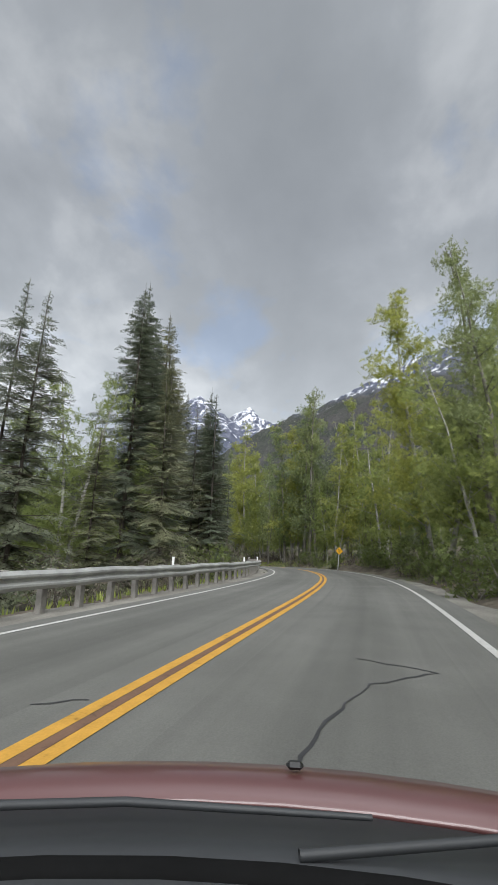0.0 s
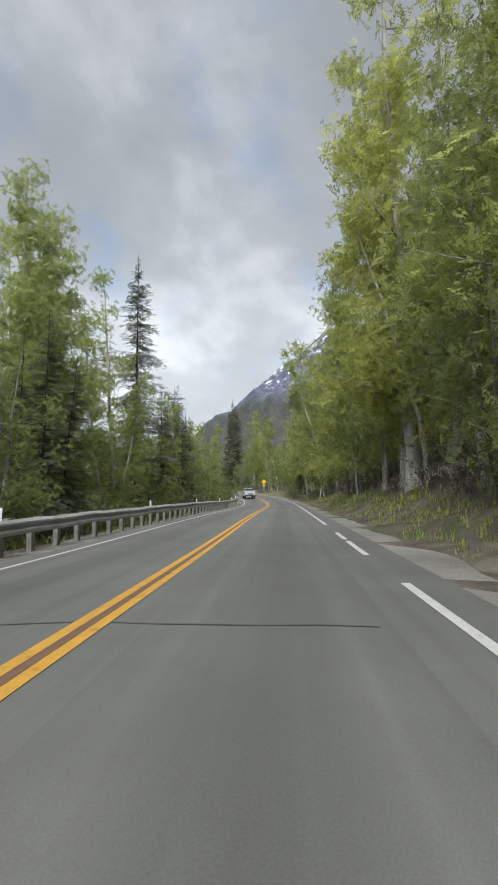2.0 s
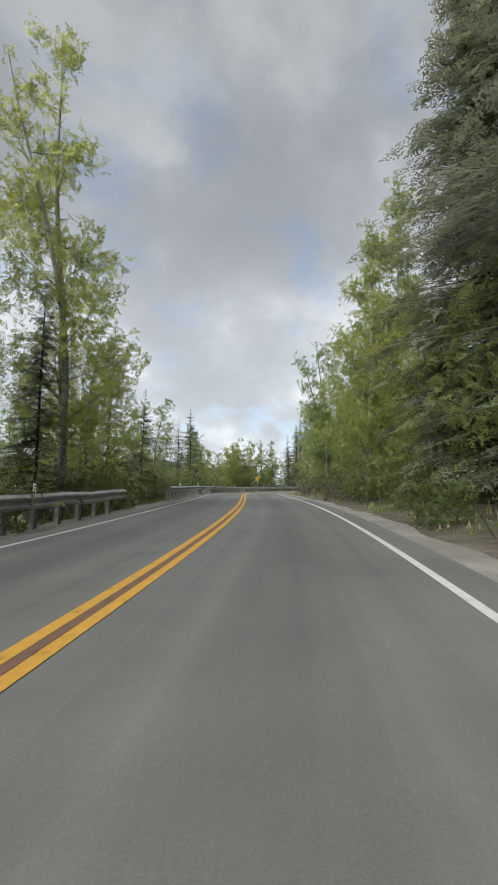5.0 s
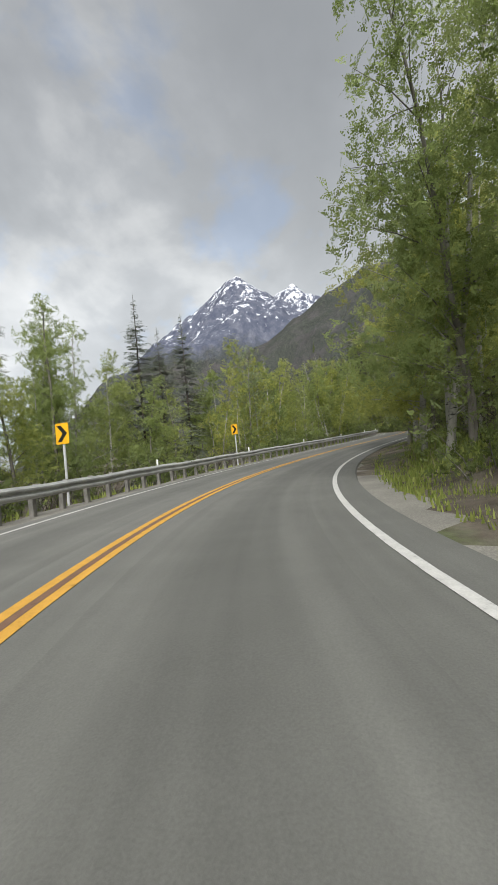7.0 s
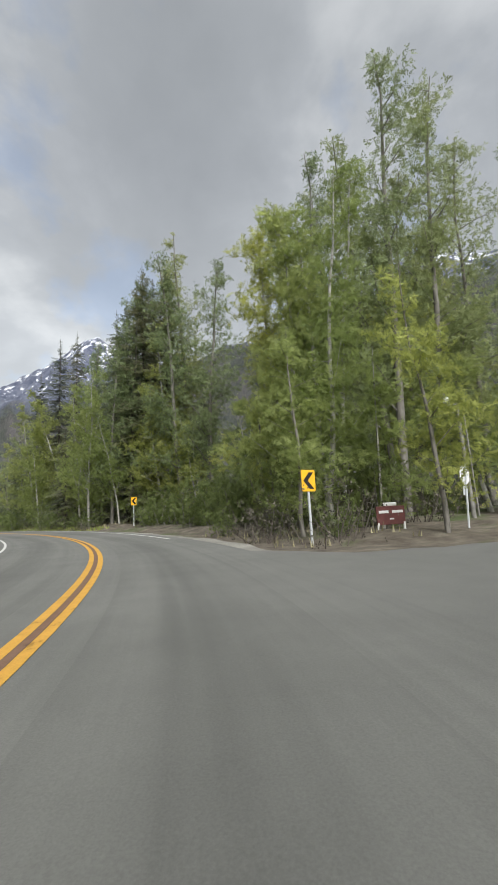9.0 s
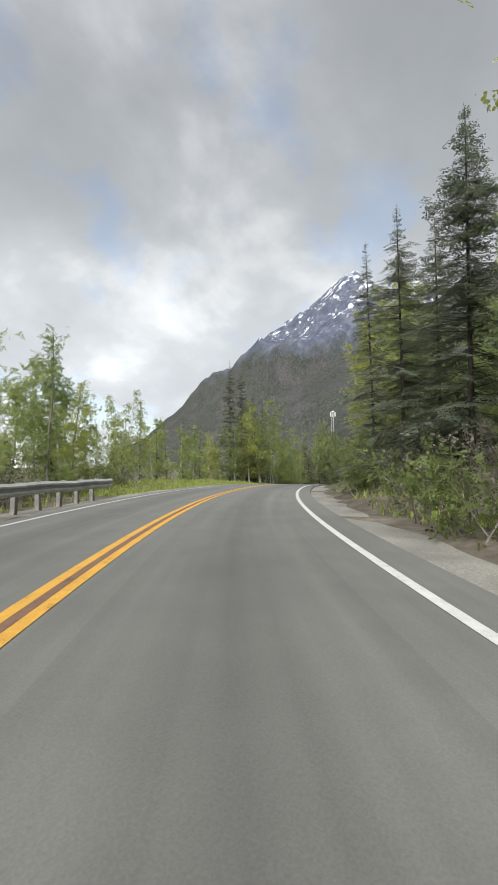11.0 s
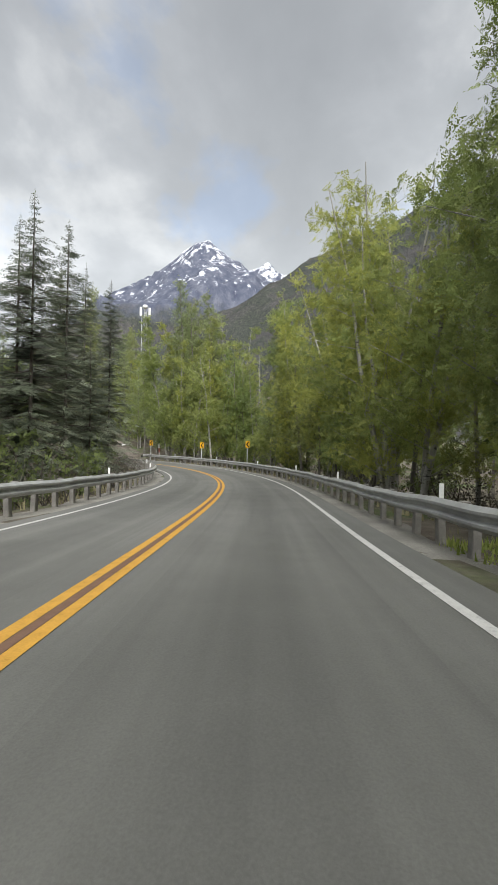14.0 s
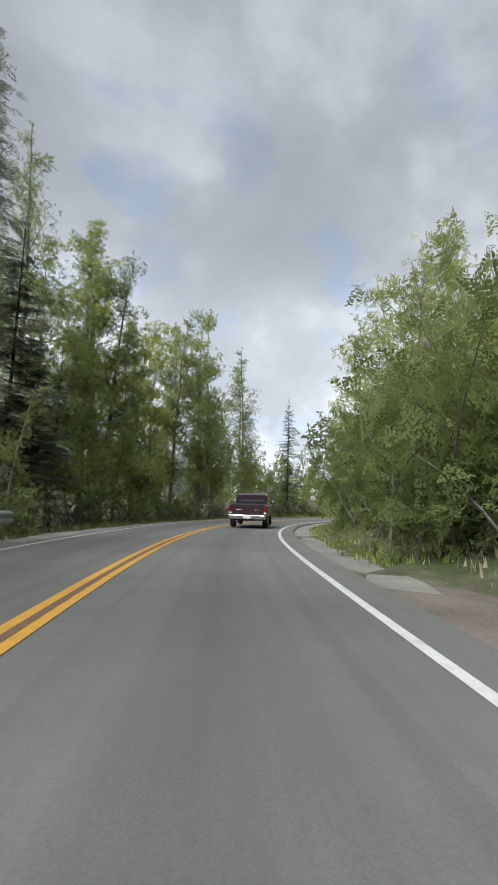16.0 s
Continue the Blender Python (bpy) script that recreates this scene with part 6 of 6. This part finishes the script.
def saloon(m, paint, label, high=0.0):
    """A family car; y forwards, its nose at y = 4."""
    root = empty("car", m, label, "car")
    part("body", lofted([(0.02, 1.40, 0.42, 0.80, 0.1, 0.08), (0.18, 1.66, 0.32, 0.90 + high, 0.1, 0.10), (1.0, 1.72, 0.28, 0.93 + high, 0.1, 0.09), (2.7, 1.72, 0.28, 0.90 + high, 0.1, 0.09), (3.75, 1.64, 0.30, 0.74 + high, 0.1, 0.10), (3.98, 1.38, 0.40, 0.62 + high, 0.1, 0.09)]), paint, root, smooth=False)
    h = high
    part("roof", lofted([(0.35, 1.30, 0.88 + h, 1.02 + h, -0.16, 0.03), (0.95, 1.24, 0.88 + h, 1.33 + h, -0.2, 0.07), (2.1, 1.24, 0.88 + h, 1.36 + h, -0.2, 0.07), (2.95, 1.34, 0.88 + h, 0.94 + h, -0.16, 0.02)]), paint, root)
    part("windscreen", box(1.20, 0.02, 0.72, (0, 2.56, 1.14 + h), 0.006, 1, Matrix.Rotation(radians(62), 4, "X")), M_GLASS, root)
    part("rear_window", box(1.16, 0.02, 0.55, (0, 0.63, 1.17 + h), 0.006, 1, Matrix.Rotation(radians(-62), 4, "X")), M_GLASS, root)
    for x in (-0.735, 0.735):
        part("side_window", box(0.02, 1.35, 0.28, (x, 1.6, 1.10 + h), 0.006, 1, Matrix.Rotation(radians(-24 if x > 0 else 24), 4, "Y")), M_GLASS, root)
        part("headlamp", box(0.34, 0.08, 0.12, (x * 0.78, 3.93, 0.58 + h), 0.02), M_CLEAR, root, "clear headlamp")
        part("tail_lamp", box(0.28, 0.06, 0.14, (x * 0.86, 0.06, 0.72 + h * 0.6), 0.015), M_TAIL, root, "red tail lamp")
        part("mirror", box(0.16, 0.08, 0.11, (x * 1.24, 2.55, 0.97 + h), 0.02), paint, root)
    part("grille", box(0.8, 0.05, 0.16, (0, 3.975, 0.52 + h * 0.6), 0.01), M_BLACK, root)
    part("bumper", box(1.56, 0.14, 0.16, (0, 3.97, 0.38), 0.03), M_PLASTIC, root)
    part("bumper", box(1.56, 0.14, 0.16, (0, 0.0, 0.42), 0.03), M_PLASTIC, root)
    part("number_plate", box(0.32, 0.012, 0.13, (0, -0.076, 0.45), 0.004), M_SIGN_W, root)
    for x in (-0.70, 0.70):
        for y in (0.75, 3.15):
            wheel(root, x, y, 0.31, 0.2)
    return root


pickup(along(598.5, 1.5))
saloon(along(144.0, -1.45, 0.0, 180), M_SILVER, "silver family car in the opposite lane", 0.12)
saloon(sit(336.0, 18.2, -60), M_CARWHITE, "white saloon car parked at the side road")


# ---- the car that carries the camera: it stands where the way begins ----
def own_car():
    m = pose(-0.000, -1.753, -0.000, 0, 0, -80.00)
    root = empty("red_car", m, "dusty red car with a grey dashboard and open top", "car")

    def shell(name, rows, mat, width, label="", crown=0.05, n=14):
        """A curved sheet across the car: rows of (y, z), arched and swept back at the sides, with thickness."""
        v, f = [], []
        for y, z in rows:
            for i in range(n + 1):
                u = -1 + 2 * i / n
                v.append((u * width / 2, y - 0.16 * crown / 0.05 * u * u, z - crown * u * u))
        k = n + 1
        for r in range(len(rows) - 1):
            for i in range(n):
                a = r * k + i
                f.append((a, a + 1, a + k + 1, a + k))
        ob = link_mesh(name, v, f, mat, root, label, True)
        so = ob.modifiers.new("thickness", "SOLIDIFY")
        so.thickness = 0.012
        return ob

    e = EYE
    # seen from the seat: bonnet, cowl with the wipers, dark glass seal, dashboard
    shell("bonnet", [(0.80, e - 0.350), (0.90, e - 0.347), (1.00, e - 0.376), (1.15, e - 0.47), (1.30, e - 0.60), (1.42, e - 0.72)], M_HOOD, 1.9, "dusty red bonnet", 0.05)
    shell("cowl", [(0.61, e - 0.328), (0.70, e - 0.350), (0.795, e - 0.355)], M_PLASTIC, 1.8, "black plastic cowl", 0.05)
    shell("glass_seal", [(0.555, e - 0.318), (0.58, e - 0.306), (0.61, e - 0.322)], M_SEAL, 1.75, "black rubber windscreen seal", 0.05)
    shell("dashboard", [(0.02, e - 0.56), (0.06, e - 0.40), (0.14, e - 0.34), (0.30, e - 0.315), (0.44, e - 0.303), (0.545, e - 0.307)], M_DASH, 1.7, "grey vinyl dashboard", 0.05)
    for x0, x1, y0, y1 in ((-0.55, 0.12, 0.66, 0.73), (0.02, 0.62, 0.64, 0.735)):
        w = Tubes()
        w.tube([Vector((x0, y0, e - 0.330)), Vector(((x0 + x1) / 2, (y0 + y1) / 2 + 0.015, e - 0.322)), Vector((x1, y1, e - 0.328))], [0.007, 0.006, 0.004], 6)
        ob = new("wiper", w.mesh("wiper", M_PLASTIC, True))
        ob.parent = root
    part("washer_nozzle", box(0.03, 0.02, 0.012, (0.02, 0.90, e - 0.337), 0.006), M_BLACK, root)
    for x in (-0.86, 0.86):
        part("fender", box(0.10, 1.2, 0.30, (x, 0.55, 0.25), 0.04, 2), M_HOOD, root)
        part("sill", box(0.10, 1.2, 0.24, (x, -0.8, 0.24), 0.04, 2), M_HOOD, root)
        for y in (0.95, -1.25):
            wheel(root, x * 0.95, y, 0.22, 0.17)
    part("front_bumper", box(1.6, 0.14, 0.2, (0, 1.40, 0.16), 0.05, 2), M_HOOD, root)
    part("floor_pan", box(1.5, 2.6, 0.06, (0, -0.2, 0.2), 0.02), M_BLACK, root)
    return root


own_car()


# ---- roadside details ----
def swing_gate(a, b):
    """A tubular swing gate between two posts, with a small board."""
    pa, pb = Vector(a), Vector(b)
    pa.z, pb.z = float(ground_height(pa.x, pa.y)[0]), float(ground_height(pb.x, pb.y)[0])
    d = pb - pa
    w = d.length
    root = empty("swing_gate", Matrix.Translation(pa) @ Matrix.Rotation(math.atan2(d.y, d.x), 4, "Z"), "pale grey tubular steel swing gate, closed, with a small white board", "gate")
    for x in (0.0, w):
        part("post", rod(0.075, 0.07, 1.75, Matrix.Translation((x, 0, -0.35)), 10), M_ALU, root)
    lie = Matrix.Rotation(radians(90), 4, "Y")
    part("top_bar", rod(0.035, 0.035, w - 0.2, Matrix.Translation((0.1, 0, 1.12)) @ lie, 8), M_ALU, root)
    part("brace", rod(0.028, 0.028, 2.1, Matrix.Translation((0.1, 0, 0.35)) @ Matrix.Rotation(radians(68), 4, "Y"), 8), M_ALU, root)
    part("brace", rod(0.028, 0.028, 2.1, Matrix.Translation((w - 0.1, 0, 0.35)) @ Matrix.Rotation(radians(-68), 4, "Y"), 8), M_ALU, root)
    part("board", box(0.75, 0.02, 0.32, (w * 0.6, -0.05, 1.02), 0.006), M_SIGN_W, root)


swing_gate(on_road(580.0, 10.0), on_road(579.0, 16.1))


def snow_stake(s, off):
    root = empty("snow_stake", sit(s, off, 0, -2), "thin orange and white snow stake beside the guardrail", "stake")
    for k in range(4):
        part("band", rod(0.03, 0.03, 0.56 if k else 0.86, Matrix.Translation((0, 0, k * 0.56 - (0.3 if k == 0 else 0))), 8), M_RED if k % 2 == 0 else M_SIGN_W, root)


snow_stake(560.0, 5.0)


def fallen_log(s, off, length, turn, r, rise=6.0, seed=1, arch=0.0):
    """A bare fallen stem with stubs of branches, propped on the bank."""
    rnd = random.Random(seed)
    p = on_road(s, off)
    z = float(ground_height(p.x, p.y)[0])
    a = heading(s) + radians(turn)
    d = Vector((math.cos(a), math.sin(a), 0))
    t = Tubes()
    pts = []
    for i in range(9):
        u = i / 8
        q = p + d * length * u
        g = float(ground_height(q.x, q.y)[0])
        pts.append(Vector((q.x + rnd.gauss(0, .04), q.y + rnd.gauss(0, .04), g + r * 0.6 + math.tan(radians(rise)) * length * u + arch * 4 * u * (1 - u))))
    base = pts[0].copy()
    pts = [q - base for q in pts]
    t.tube(pts, [r * (1 - 0.75 * i / 8) for i in range(9)], 6)
    for k in range(7):
        i = rnd.randrange(2, 8)
        t.tube(bent_line(pts[i], Vector((rnd.gauss(0, 1), rnd.gauss(0, 1), rnd.uniform(0.1, 1))), length * rnd.uniform(0.12, 0.3), 3, rnd, 0.2), [r * 0.3, r * 0.22, r * 0.14, 0.006], 4)
    ob = new("fallen_tree", t.mesh("fallen_tree", M_GREY_BARK, True))
    ob.location = base
    tagged(ob, "bare grey fallen tree stem lying on the bank", "fallen tree", "fallen trees on the bank")


for k, (s, off, ln, turn, r, rise, arch) in enumerate(((118, 6.0, 3.6, 35, 0.07, 12, 0), (133, 6.2, 4.2, 25, 0.08, 8, 0), (136, 6.6, 3.2, -160, 0.05, 14, 0), (72, 6.0, 3.0, -30, 0.06, 14, 0),
                                                        (318, 5.6, 2.6, 20, 0.06, 5, 0), (446, 6.3, 3.4, 15, 0.06, 14, 0), (520, 5.6, 5.0, -12, 0.07, 6, 0), (526, 6.0, 4.0, -35, 0.06, 16, 0),
                                                        (530, 6.4, 4.6, -30, 0.06, 20, 0), (540, 5.2, 6.5, -14, 0.07, 2, 0.9), (552, 5.4, 4.2, 160, 0.08, 6, 0), (556, 5.6, 3.6, -10, 0.06, 10, 0.3), (562, 5.8, 3.0, 170, 0.07, 4, 0))):
    fallen_log(s, off, ln, turn, r, rise, 40 + k, arch)


def info_sign(s, off, turn):
    root = empty("small_sign", sit(s, off, turn), "small white sign with a yellow plate on a post", "road sign")
    sign_post(root, 2.0)
    part("panel", plate(rounded(0.42, 0.5), 0.01, Matrix.Translation((0, -0.012, 1.75))), M_SIGN_W, root)
    part("plaque", plate(((0, -0.2), (0.2, 0), (0, 0.2), (-0.2, 0)), 0.01, Matrix.Translation((0, -0.012, 1.28))), M_SIGN_Y, root)
    part("bar", box(0.26, 0.006, 0.08, (0, -0.0155, 1.78)), M_BLACK, root)


info_sign(335.0, 14.7, -15)


def lattice_tower(x, y, z, top):
    """A slim lattice mast with antennas, among the trees."""
    root = empty("lattice_tower", Matrix.Translation((x, y, z)), "grey lattice communications tower among the trees", "tower")
    h = top - z
    for k in range(3):
        a = radians(120 * k)
        part("leg", rod(0.06, 0.05, h, Matrix.Translation((0.7 * math.cos(a), 0.7 * math.sin(a), 0)), 6), M_ALU, root)
    n = int(h / 1.6)
    for i in range(n):
        b = bmesh.new()
        for k in range(3):
            a0, a1 = radians(120 * k), radians(120 * k + 120)
            p0, p1 = Vector((0.7 * math.cos(a0), 0.7 * math.sin(a0), i * 1.6)), Vector((0.7 * math.cos(a1), 0.7 * math.sin(a1), i * 1.6 + 1.6))
            rod(0.025, 0.025, (p1 - p0).length, Matrix.Translation(p0) @ (p1 - p0).to_track_quat("Z", "Y").to_matrix().to_4x4(), 4, b)
        part("lattice", b, M_ALU, root)
    for k in range(3):
        a = radians(120 * k + 30)
        part("antenna", box(0.5, 0.25, 2.0, (1.1 * math.cos(a), 1.1 * math.sin(a), h - 0.6), 0.05, 1, Matrix.Rotation(a, 4, "Z")), M_SIGN_W, root)
    b = bmesh.new()
    bmesh.ops.create_uvsphere(b, u_segments=14, v_segments=8, radius=0.6, matrix=Matrix.Translation((0, 0, h + 0.7)) @ Matrix.Diagonal((1, 1, 0.8, 1)))
    part("dome", b, M_SIGN_W, root, "white dome", True)


lattice_tower(517.6, 263.4, 0.0, 32.8)
